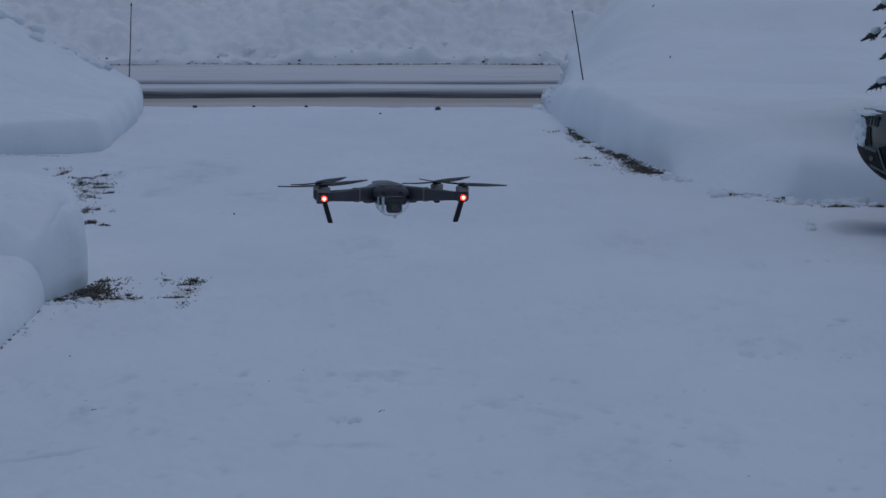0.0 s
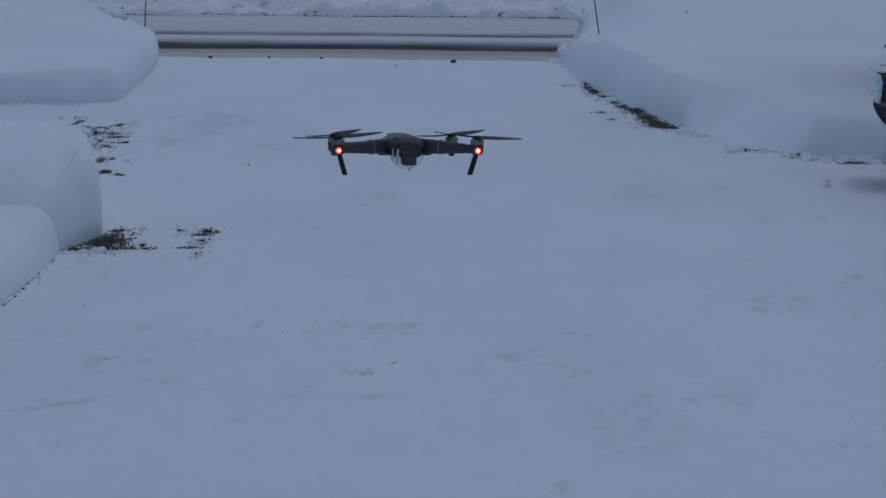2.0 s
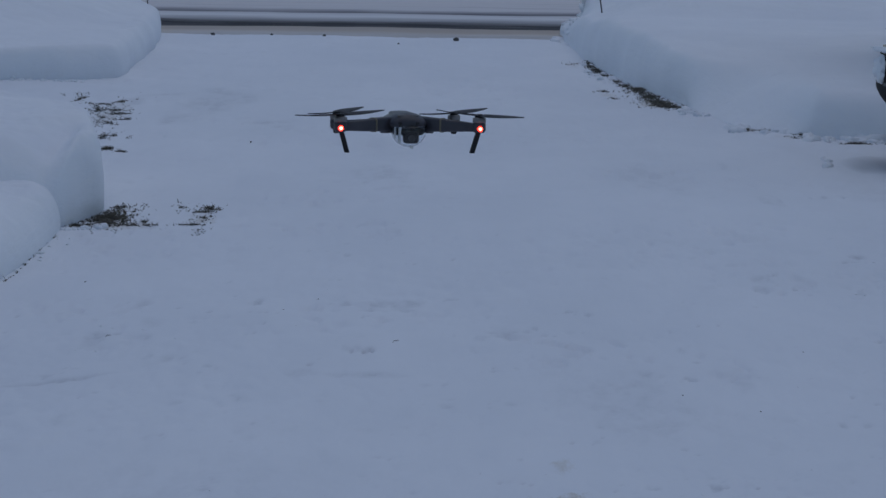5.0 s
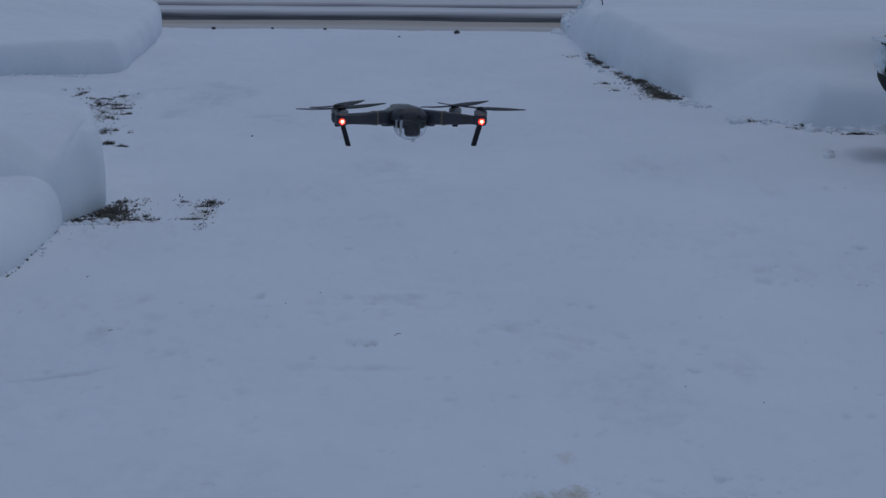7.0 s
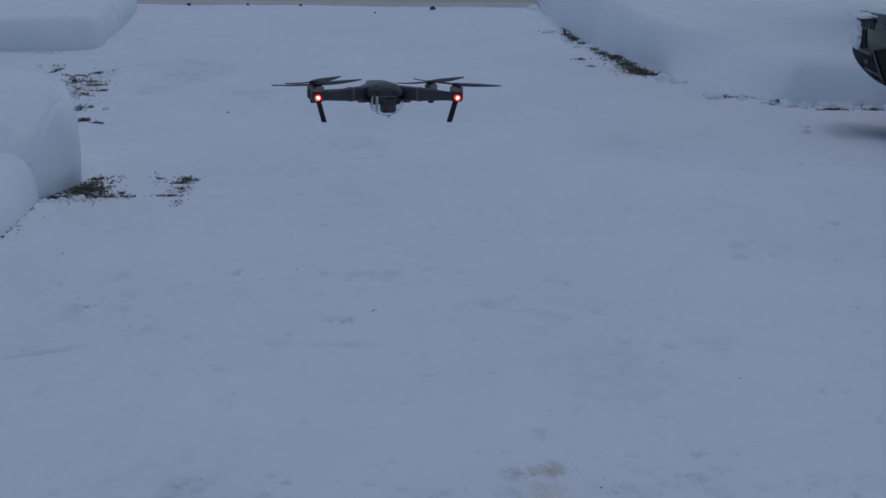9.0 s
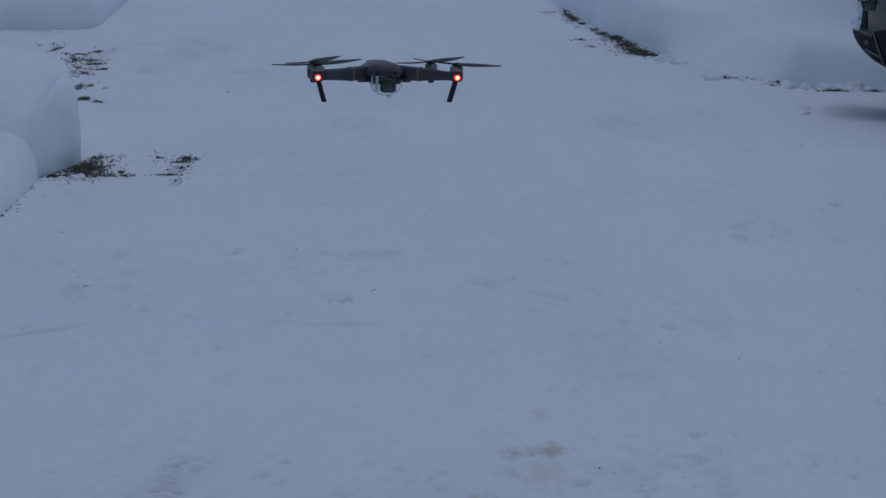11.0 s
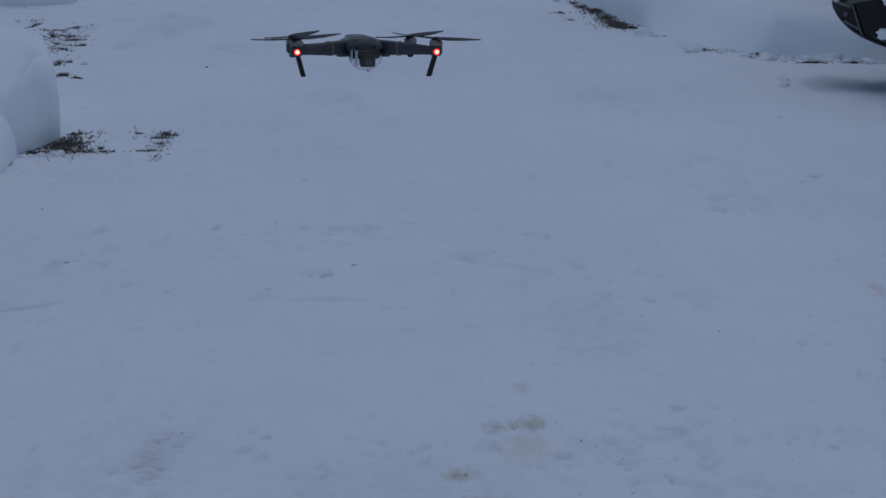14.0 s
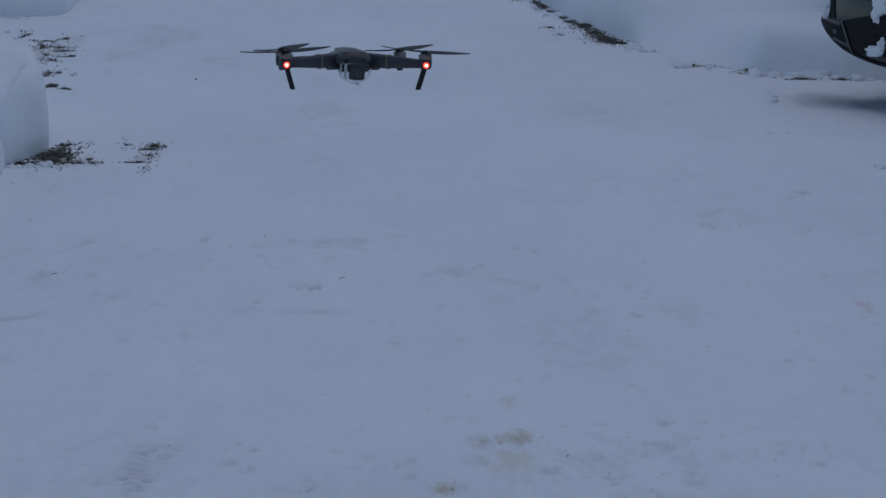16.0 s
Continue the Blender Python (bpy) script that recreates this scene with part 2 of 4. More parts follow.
def bm_box(size, at=(0, 0, 0), bevel=0.0, turn=(0, 0, 0), taper=1.0, segments=2):
    bm = bmesh.new()
    bmesh.ops.create_cube(bm, size=1)
    for v in bm.verts:
        k = taper if v.co.z < 0 else 1.0
        v.co = Vector((v.co.x * size[0] * k, v.co.y * size[1] * k, v.co.z * size[2]))
    if bevel:
        bmesh.ops.bevel(bm, geom=bm.edges[:], offset=bevel, segments=segments, profile=0.5, affect="EDGES")
    bm.transform(pose(*at, *turn))
    return bm


def bm_turn(profile, at=(0, 0, 0), turn=(0, 0, 0), n=24):
    """A body turned round z from (radius, height) pairs."""
    bm = bmesh.new()
    rings = []
    for r, z in profile:
        rings.append([bm.verts.new((r * math.cos(2 * math.pi * i / n), r * math.sin(2 * math.pi * i / n), z)) for i in range(n)])
    for a, b in zip(rings, rings[1:]):
        for i in range(n):
            bm.faces.new((a[i], a[(i + 1) % n], b[(i + 1) % n], b[i]))
    bm.faces.new(rings[0][::-1])
    bm.faces.new(rings[-1])
    bm.transform(pose(*at, *turn))
    return bm


def bm_loft(rings, closed=True, caps=True):
    bm = bmesh.new()
    rows = [[bm.verts.new(c) for c in ring] for ring in rings]
    for a, b in zip(rows, rows[1:]):
        k = len(a)
        for i in range(k if closed else k - 1):
            bm.faces.new((a[i], a[(i + 1) % k], b[(i + 1) % k], b[i]))
    if caps and closed:
        bm.faces.new(rows[0][::-1])
        bm.faces.new(rows[-1])
    return bm


def oval(cx, cz, w, h, power=2.6, n=20):
    """A rounded outline in the x-z plane, as pairs."""
    out = []
    for i in range(n):
        a = 2 * math.pi * i / n
        c, s = math.cos(a), math.sin(a)
        out.append((cx + w / 2 * math.copysign(abs(c) ** (2 / power), c), cz + h / 2 * math.copysign(abs(s) ** (2 / power), s)))
    return out


def tube_rings(points, radii, n=8, squash=1.0):
    rings = []
    for i, (p, r) in enumerate(zip(points, radii)):
        a, b = Vector(points[max(i - 1, 0)]), Vector(points[min(i + 1, len(points) - 1)])
        q = (b - a).to_track_quat("Z", "Y")
        rings.append([Vector(p) + q @ Vector((r * math.cos(2 * math.pi * k / n), r * squash * math.sin(2 * math.pi * k / n), 0)) for k in range(n)])
    return rings


def smoothstep(a, b, x):
    k = np.clip((x - a) / (b - a), 0, 1)
    return k * k * (3 - 2 * k)


LATTICE = np.random.RandomState(7).rand(256, 256)


def value_noise(x, y):
    xi, yi = np.floor(x).astype(int), np.floor(y).astype(int)
    u, v = x - xi, y - yi
    u, v = u * u * u * (u * (u * 6 - 15) + 10), v * v * v * (v * (v * 6 - 15) + 10)
    g = lambda a, b: LATTICE[a % 256, b % 256]
    return (g(xi, yi) * (1 - u) + g(xi + 1, yi) * u) * (1 - v) + (g(xi, yi + 1) * (1 - u) + g(xi + 1, yi + 1) * u) * v - 0.5


def fbm(x, y, scale, octaves=4, seed=0.0, gain=0.5):
    out, amp = 0, 1.0
    for k in range(octaves):
        f = scale * 2.03 ** k
        a = 0.5 + 1.3 * k
        out = out + amp * value_noise((x * math.cos(a) - y * math.sin(a)) * f + seed * 17.3 + k * 41, (x * math.sin(a) + y * math.cos(a)) * f + seed * 9.1)
        amp *= gain
    return out


def rounded(poly, times=3):
    """Cuts the corners of a closed outline."""
    p = np.array(poly, float)
    for _ in range(times):
        q = np.roll(p, -1, axis=0)
        p = np.stack([0.75 * p + 0.25 * q, 0.25 * p + 0.75 * q], 1).reshape(-1, 2)
    return p


def softened(poly, spacing, radius):
    """A closed outline at even steps, its corners rounded off over a radius."""
    p = np.array(poly, float)
    closed = np.vstack([p, p[:1]])
    run = np.concatenate([[0], np.cumsum(np.hypot(*np.diff(closed, axis=0).T))])
    at = np.arange(0, run[-1], spacing)
    q = np.stack([np.interp(at, run, closed[:, k]) for k in (0, 1)], -1)
    n = max(1, int(radius / spacing))
    for _ in range(2):
        q = sum(np.roll(q, k, 0) for k in range(-n, n + 1)) / (2 * n + 1)
    return q


def depth_inside(x, y, poly):
    """Distance to the outline, positive inside."""
    best, inside = np.full(x.shape, 1e9), np.zeros(x.shape, bool)
    for a, b in zip(poly, np.roll(poly, -1, axis=0)):
        ex, ey = b - a
        k = np.clip(((x - a[0]) * ex + (y - a[1]) * ey) / (ex * ex + ey * ey + 1e-12), 0, 1)
        best = np.minimum(best, np.hypot(x - a[0] - k * ex, y - a[1] - k * ey))
        if abs(ey) > 1e-12:
            crosses = ((a[1] > y) != (b[1] > y)) & (x < a[0] + (y - a[1]) * ex / ey)
            inside ^= crosses
    return np.where(inside, best, -best)


def grid_faces(nx, ny):
    i = np.arange(nx * ny).reshape(ny, nx)
    return np.stack([i[:-1, :-1], i[:-1, 1:], i[1:, 1:], i[1:, :-1]], -1).reshape(-1, 4)


# ---------------------------------------------------------------- ground
# marks trodden or pressed into the drive, one of them painted shade: x, y, half width, half length, how hard and icy
SCUFFS = [
    (-0.96, 11.98, 0.022, 0.077, 0.9), (-1.39, 11.27, 0.051, 0.109, 0.7), (-1.51, 11.96, 0.027, 0.092, 0.4), (-1.60, 10.86, 0.044, 0.114, 0.8), (-1.39, 10.94, 0.049, 0.064, 0.6),
    (-1.23, 10.46, 0.035, 0.094, 0.5), (-0.37, 11.96, 0.086, 0.08, 0.7), (-0.24, 11.97, 0.048, 0.092, 0.6), (-0.54, 11.93, 0.027, 0.076, 0.6), (0.23, 11.29, 0.05, 0.10, 0.6),
    (0.31, 11.28, 0.03, 0.041, 0.6), (-0.38, 10.20, 0.16, 0.05, 0.75), (-0.68, 10.20, 0.046, 0.056, 0.4), (1.55, 12.59, 0.04, 0.068, 0.9), (1.54, 12.86, 0.035, 0.106, 0.5), (2.19, 13.65, 0.049, 0.08, 1.5), (2.36, 16.1, 0.03, 0.06, 0.9)]
FOOTMARKS = [
    (0.98, 10.85, 0.02, 0.063, 0.8), (0.78, 10.27, 0.055, 0.113, 0.6), (0.74, 10.10, 0.041, 0.066, 0.5), (0.90, 8.38, 0.015, 0.045, 1.1), (0.93, 8.18, 0.017, 0.022, 0.9),
    (0.87, 8.09, 0.033, 0.028, 0.7), (0.69, 8.36, 0.021, 0.022, 0.8), (0.66, 8.38, 0.011, 0.038, 0.7), (0.59, 7.70, 0.024, 0.025, 0.9), (0.55, 7.84, 0.023, 0.066, 0.5),
    (0.92, 7.68, 0.028, 0.063, 0.6), (1.03, 7.57, 0.017, 0.037, 0.6), (-0.20, 7.95, 0.021, 0.027, 0.9), (-0.08, 7.75, 0.016, 0.032, 0.8), (-0.14, 7.77, 0.021, 0.039, 0.5), (0.03, 7.87, 0.025, 0.04, 0.6)]
# the broad one at (2.9, 16.5) paints the car's soft shade, using the ice colour
WORN_AND_SHADE = [
    (0.21, 7.86, 0.028, 0.04, 0.8), (-0.29, 7.48, 0.008, 0.024, 1.1), (-0.36, 7.49, 0.067, 0.048, 0.4), (2.95, 14.3, 0.06, 0.28, 1.7), (1.91, 11.2, 0.008, 0.027, 1.0), (2.03, 12.51, 0.011, 0.05, 0.7),
    (1.49, 9.44, 0.017, 0.038, 0.6), (-0.03, 9.59, 0.03, 0.049, 0.4), (-0.85, 9.69, 0.031, 0.08, 0.4), (-0.55, 7.78, 0.025, 0.039, 0.6), (-0.66, 9.2, 0.103, 0.127, 0.2),
    (-2.16, 21.8, 0.24, 0.9, 0.55), (-0.51, 17.3, 0.14, 0.385, 0.40), (1.27, 17.14, 0.23, 0.5, 0.35), (2.9, 16.5, 0.5, 0.8, 0.2), (1.88, 17.87, 0.04, 0.2, 0.3), (0.66, 9.75, 0.20, 0.50, 0.30), (-0.95, 8.1, 0.40, 0.65, 0.18),
    (-0.95, 7.45, 0.42, 0.45, 0.30), (0.0, 7.40, 0.55, 0.40, 0.24), (0.95, 7.40, 0.50, 0.40, 0.24), (-0.94, 7.54, 0.05, 0.05, 0.8), (0.47, 7.76, 0.035, 0.04, 0.8), (0.66, 7.71, 0.03, 0.03, 0.8)]


def ground_height(x, y):
    z = 0.030 * fbm(x, y, 0.45, 3, 1.0) + 0.014 * fbm(x, y * 0.5, 2.2, 4, 2.0, 0.55)
    rough = np.maximum(smoothstep(0.0, 0.3, fbm(x, y, 0.6, 2, 5.0)), 1.4 * np.exp(-((x - 2.5) / 0.6) ** 2 - ((y - 13) / 1.8) ** 2))
    z = z + rough * 0.014 * fbm(x, y * 0.6, 9.0, 3, 3.0, 0.6)
    trod = smoothstep(0.05, 0.35, fbm(x, y, 0.8, 2, 12.0)) + np.exp(-((x - 0.9) / 0.6) ** 2 - ((y - 7.7) / 0.8) ** 2) + 0.7 * np.exp(-((x + 1.5) / 0.4) ** 2 - ((y - 11.1) / 0.6) ** 2)
    z = z - 0.055 * np.clip(trod, 0, 1) * np.clip(fbm(x, y * 0.6, 11.0, 3, 13.0, 0.65) - 0.22, 0, 0.35)
    # yards beyond the drive and its parking place, and the land over the road
    far = np.maximum(smoothstep(-9.0, -11, x), smoothstep(9.0, 11, x) * smoothstep(20.5, 22, y))
    z = z + 0.32 * far * smoothstep(31, 30, y)
    z = z * smoothstep(31.3, 30.9, y) - 0.05 * smoothstep(31.0, 31.4, y)
    return z + 0.75 * smoothstep(42.5, 45.5, y)


xs = np.concatenate([-np.geomspace(900, 5.2, 34), np.arange(-5.0, -2.3, 0.035), np.arange(-2.3, 2.5, 0.013), np.arange(2.5, 6.0, 0.035), np.geomspace(6.2, 900, 34)])
rows, yy = [], 5.6
while yy < 31.6:
    rows.append(yy)
    yy += 0.017 * (yy / 7) ** 1.6
ys = np.concatenate([-np.geomspace(900, 1, 24), np.linspace(0, 5.5, 16), rows, np.linspace(32, 47, 40), np.geomspace(49, 1500, 24)])
gx, gy = np.meshgrid(xs, ys)
gz = ground_height(gx, gy)
ice = np.zeros_like(gz)


def window(x0, x1, y0, y1):
    """The part of the ground's grid in a rectangle."""
    return np.ix_(((ys > y0) & (ys < y1)).nonzero()[0], ((xs > x0) & (xs < x1)).nonzero()[0])


def press(cx, cy, rx, ry, hard, depth=0.010, ragged=1.0, lean=0.0):
    """Presses a ragged hollow into the snow and leaves its floor icy."""
    s = window(cx - 3 * rx - 0.1, cx + 3 * rx + 0.1, cy - 3 * ry, cy + 3 * ry)
    if not gx[s].size:
        return
    x, y = gx[s], gy[s]
    u = ((x - cx - lean * (y - cy)) / rx) ** 2 + ((y - cy) / ry) ** 2
    u = u * (1 + ragged * 1.6 * fbm(x, y * 0.4, 0.5 / rx, 3, cx * 3 + cy, 0.6))
    k = np.exp(-np.clip(u, 0, 9) ** 1.5)
    pits = np.clip(0.6 + 1.3 * fbm(x, y * 0.5, 14.0, 3, cx, 0.65), 0, 1.2)
    gz[s] -= depth * hard * k * pits
    ice[s] = np.maximum(ice[s], 0.62 * hard * k * np.clip(pits, 0.35, 1))


for marks in (SCUFFS, FOOTMARKS, WORN_AND_SHADE):
    for mark in marks:
        press(*mark)
r2 = np.random.RandomState(5)
for _ in range(560):  # scattered pocks, thickest where the drive is trodden most
    cy = 6.6 + 8 * r2.rand() ** 2.2
    cx = (0.5 - r2.rand() ** 1.25) * 0.42 * cy
    r = 0.006 + 0.020 * r2.rand() ** 2.5
    press(cx, cy, r, 1.4 * r, 0.15 + 0.75 * r2.rand() ** 2, 0.013)
for i in range(5):  # a short print of a tyre's tread
    press(-0.486 + 0.028 * i, 10.72 - 0.03 * (i % 2), 0.012, 0.055, 0.8 + 0.15 * i, 0.016, 0.4, -0.12)
# lugs of a tyre down the near part of the drive
s = window(-1.05, -0.45, 6.6, 8.6)
x, y = gx[s], gy[s]
m = smoothstep(0.11, 0.05, np.abs(x + 0.80 - 0.04 * (y - 7.9) + 0.03 * fbm(x, y, 4.0, 2, 2.0))) * smoothstep(8.55, 8.2, y) * np.clip(0.7 + 1.5 * fbm(x, y * 0.6, 5.0, 3, 7.0), 0, 1)
lug = smoothstep(0.35, 0.85, 0.5 + 0.5 * np.sin(y * 100 + 25 * x + 9 * fbm(x, y, 6.0, 3, 4.0, 0.7))) * np.clip(0.7 + 2 * fbm(x, y * 0.5, 12.0, 2, 9.0), 0, 1)
gz[s] -= 0.016 * m * lug
ice[s] = np.maximum(ice[s], 0.6 * m * lug)
# a thin crack
s = window(-2.3, -1.2, 9.2, 10.7)
x, y = gx[s], gy[s]
line = np.exp(-((y - 9.93 - 0.70 * (x + 1.68) - 0.05 * fbm(x, y, 3.0, 2, 6.0)) / 0.025) ** 2) * smoothstep(-1.3, -1.6, x) * np.clip(0.7 + 2 * fbm(x, y, 6.0, 2, 3.0), 0, 1)
gz[s] -= 0.006 * line
ice[s] = np.maximum(ice[s], 0.45 * line)
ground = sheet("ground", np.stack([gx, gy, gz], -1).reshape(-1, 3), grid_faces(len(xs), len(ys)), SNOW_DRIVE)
ground.data.attributes.new("ice", "FLOAT", "POINT").data.foreach_set("value", ice.ravel().astype(np.float32))
tagged(ground, "driveway and yard under trodden bluish-white packed snow", "ground", kind="structure")

# ---------------------------------------------------------------- road across the end of the drive


def street():
    """The street: wheel tracks worn down to wet asphalt between low ridges of packed snow."""
    x = np.arange(-70, 70, 0.25)
    y = np.arange(30.95, 41.5, 0.09)
    X, Y = np.meshgrid(x, y)
    Yw = Y + 0.15 * fbm(X * 0.5, Y, 0.6, 3, 2.0)
    sunk = np.exp(-((Yw - 32.85) / 0.5) ** 4) + 0.6 * np.exp(-((Yw - 35.7) / 0.3) ** 2)
    Z = 0.020 - 0.035 * sunk + 0.020 * fbm(X * 0.35, Y, 1.6, 4, 3.0, 0.6) - 0.08 * smoothstep(31.05, 30.95, Y)
    ob = sheet("road", np.stack([X, Y, Z], -1).reshape(-1, 3), grid_faces(len(x), len(y)), ROAD)
    return tagged(ob, "street with dark wet wheel tracks between grey packed snow", "road", kind="structure")


street()

# ---------------------------------------------------------------- snow banks


def snow_bank(label, outline, top, edge, cell, lumps, mat=SNOW_BANK, seed=1.0, name="snow_bank", fine=0.012, rounds=3, wander=0.05, smooth=8):
    """A bank of snow: steep rounded sides round an outline, the top from a function of x and y."""
    poly = rounded(outline, rounds)
    lo, hi = poly.min(0) - 2 * cell, poly.max(0) + 2 * cell
    x, y = np.meshgrid(np.arange(lo[0], hi[0], cell), np.arange(lo[1], hi[1], cell))
    d = depth_inside(x, y, poly) + wander * fbm(x, y, 1.6, 3, seed + 4)
    k = np.clip(d / edge(x, y), 0, 1)
    rise = (1 - (1 - k) ** 2.6) ** 0.62
    z = top(x, y) * rise + lumps * fbm(x, y, 1.4, 4, seed) * smoothstep(0, 0.6, k) + fine * fbm(x, y, 7.0, 3, seed + 2) * smoothstep(0, 0.3, k)
    gy_, gx_ = np.gradient(d, cell)
    size = np.maximum(np.hypot(gx_, gy_), 0.3)
    rim = d < 0.45 * cell
    x, y = np.where(rim, x - d * gx_ / size, x), np.where(rim, y - d * gy_ / size, y)
    keep = d > -1.3 * cell
    z = np.where(rim, -0.04, z)
    solid = keep.astype(float)
    side = keep & (d < 1.15 * edge(x, y))
    for _ in range(smooth):
        total, moved = np.zeros_like(x), [np.zeros_like(x) for _ in range(3)]
        for axis, step in ((0, 1), (0, -1), (1, 1), (1, -1)):
            w = np.roll(solid, step, axis)
            total += w
            for out, c in zip(moved, (x, y, z)):
                out += np.roll(c, step, axis) * w
        total = np.maximum(total, 1)
        x, y = (np.where(side, 0.5 * c + 0.5 * m / total, c) for c, m in zip((x, y), moved))
        z = np.where(side & ~rim, 0.5 * z + 0.5 * moved[2] / total, z)
    f = grid_faces(x.shape[1], x.shape[0])
    f = f[keep.ravel()[f].all(1)]
    used = np.unique(f)
    back = np.full(x.size, -1)
    back[used] = np.arange(len(used))
    ob = sheet(name, np.stack([x, y, z], -1).reshape(-1, 3)[used], back[f], mat)
    return tagged(ob, label, "snow bank", kind="structure")


def cut_bank(label, outline, centre, top, edge, spacing, lumps, seed=1.0, wander=0.03, radius=0.12, crisp=0.6, ramp_at=None, undercut=0.0, fine=0.014, ripple=0.35):
    """A bank of snow with a steep rounded rim: rings from its outline in to a centre."""
    P = softened(outline, spacing, radius)
    tangent = np.roll(P, -2, 0) - np.roll(P, 2, 0)
    out = np.stack([tangent[:, 1], -tangent[:, 0]], -1) / np.hypot(*tangent.T)[:, None]
    if (out * (P - np.array(centre))).sum() < 0:
        out = -out
    P = P + out * (wander * fbm(P[:, 0], P[:, 1], 1.1, 3, seed + 4))[:, None]
    P = sum(np.roll(P, k, 0) for k in range(-2, 3)) / 5 + out * (0.3 * ripple * wander * fbm(P[:, 0], P[:, 1], 5.0, 3, seed + 6))[:, None]
    out = sum(np.roll(out, k, 0) for k in range(-6, 7)) / 13
    C = np.array(centre, float)
    L = np.hypot(*(C - P).T)
    e = np.minimum(edge(P[:, 0], P[:, 1]), 0.3)
    rings = []
    for a in (-0.02, 0.0, 0.015, 0.035, 0.06, 0.10, 0.15, 0.21, 0.28, 0.36, 0.45, 0.55, 0.66, 0.78, 0.9, 1.05):
        rings.append(np.minimum(a * e, 0.9 * L))
    rings[0] = rings[1] = np.full(len(P), undercut)
    last = rings[-1]
    for k in np.linspace(0, 1, 100)[1:] ** 1.2:
        rings.append(last + (L * 0.998 - last) * k)
    X = np.stack([P[:, 0] + (C[0] - P[:, 0]) / L * a for a in rings])
    Y = np.stack([P[:, 1] + (C[1] - P[:, 1]) / L * a for a in rings])
    d = depth_inside(X, Y, P)
    d[:3] = 0
    k = np.clip(d / edge(X, Y), 0, 1)
    c = crisp + (1.1 - crisp) * (ramp_at(X, Y) if ramp_at else 0)
    rise = (1 - (1 - k) ** 2.4) ** c
    Z = top(X, Y) * rise + lumps * fbm(X, Y, 1.2, 4, seed) * smoothstep(0.2, 1.0, k)
    Z = Z + fine * (fbm(X, Y, 4.0, 4, seed + 3, 0.5) + 0.6 * fbm(X, Y, 11.0, 2, seed + 8)) * smoothstep(0.1, 0.8, k)
    bulge = (0.05 * fbm(P[None, :, 0] + 0 * Z, P[None, :, 1] + 1.2 * Z, 0.8, 2, seed + 7)) * np.clip(4 * k * (1.2 - k), 0, 1)
    bulge = bulge + 0.03 * ripple * fbm(P[None, :, 0] + 1.3 * Z, P[None, :, 1] + 2.2 * Z, 4.5, 3, seed + 9, 0.6) * np.clip(3 * k * (1.4 - k), 0, 1)
    X, Y = X + out[None, :, 0] * bulge, Y + out[None, :, 1] * bulge
    Z[0], Z[1] = -0.06, -0.005
    Z[2] = 0.7 * undercut
    Z[3:] = np.maximum(Z[3:], Z[2])
    n, m = len(rings), len(P)
    idx = np.arange(n * m).reshape(n, m)
    nxt = np.roll(idx, -1, 1)
    f = np.stack([idx[:-1], nxt[:-1], nxt[1:], idx[1:]], -1).reshape(-1, 4)
    ob = sheet("snow_bank", np.stack([X, Y, Z], -1).reshape(-1, 3), f, SNOW_BANK)
    return tagged(ob, label, "snow bank", kind="structure")


even = lambda v: (lambda x, y: v + 0 * x)
# beside the drive, left: the plough pile at the road, a cut block, a rounded end
cut_bank("deep ploughed snow pile rising beside the road", [(-3.33, 24.7), (-3.40, 26.6), (-3.48, 28.7), (-3.60, 30.3), (-3.72, 31.3), (-4.3, 31.9), (-5.0, 32.4), (-12, 33.0), (-12, 23.7), (-4.6, 23.9), (-3.8, 24.1)], (-8, 28.5),
         lambda x, y: 0.31 + 0.25 * (np.hypot(-3.9 - x, 0.12) - 3.9 - x) * smoothstep(25.2, 30.5, y) * smoothstep(-7, -5.8, x)
         + 0.20 * fbm(x, y, 2.0, 4, 3.3, 0.6) * smoothstep(29.5, 31.5, y) * smoothstep(-4.1, -4.6, x),
         lambda x, y: 0.17 + 0 * x, 0.04, 0.04, 1.5, wander=0.05, radius=0.10, crisp=0.45, undercut=0.008, fine=0.005, ripple=0.12)
cut_bank("shovel-cut block of clean snow beside the drive", [(-2.45, 14.18), (-2.25, 14.33), (-2.13, 14.95), (-2.26, 15.75), (-2.46, 16.55), (-2.75, 17.35), (-3.3, 18.1), (-6.5, 18.6), (-6.5, 14.0), (-3.0, 14.1)], (-4.4, 16.2),
         lambda x, y: 0.51 + 0.03 * np.clip(-2.5 - x, 0, 2) - 0.05 * smoothstep(16, 18, y), lambda x, y: 0.11 + 0.14 * smoothstep(15.8, 17.3, y) + 0.60 * smoothstep(-2.25, -2.42, x) * smoothstep(15.8, 14.9, y), 0.025, 0.045, 2.5, radius=0.08, undercut=0.02, crisp=0.5)
cut_bank("rounded end of a shovelled snow bank", [(-2.27, 14.02), (-2.26, 13.4), (-2.275, 12.6), (-2.36, 11.7), (-2.7, 9.6), (-3.0, 8.0), (-6.5, 8.0), (-6.5, 14.7), (-2.62, 14.62), (-2.38, 14.46), (-2.26, 14.28)], (-4.3, 11.2),
         lambda x, y: 0.28 + 0.06 * np.clip(-2.22 - x, 0, 0.6) + 0.03 * fbm(x, y, 2.5, 3, 8.0), lambda x, y: 0.34 - 0.14 * smoothstep(13.2, 13.9, y), 0.025, 0.05, 3.5, radius=0.07, crisp=0.55, undercut=0.008)


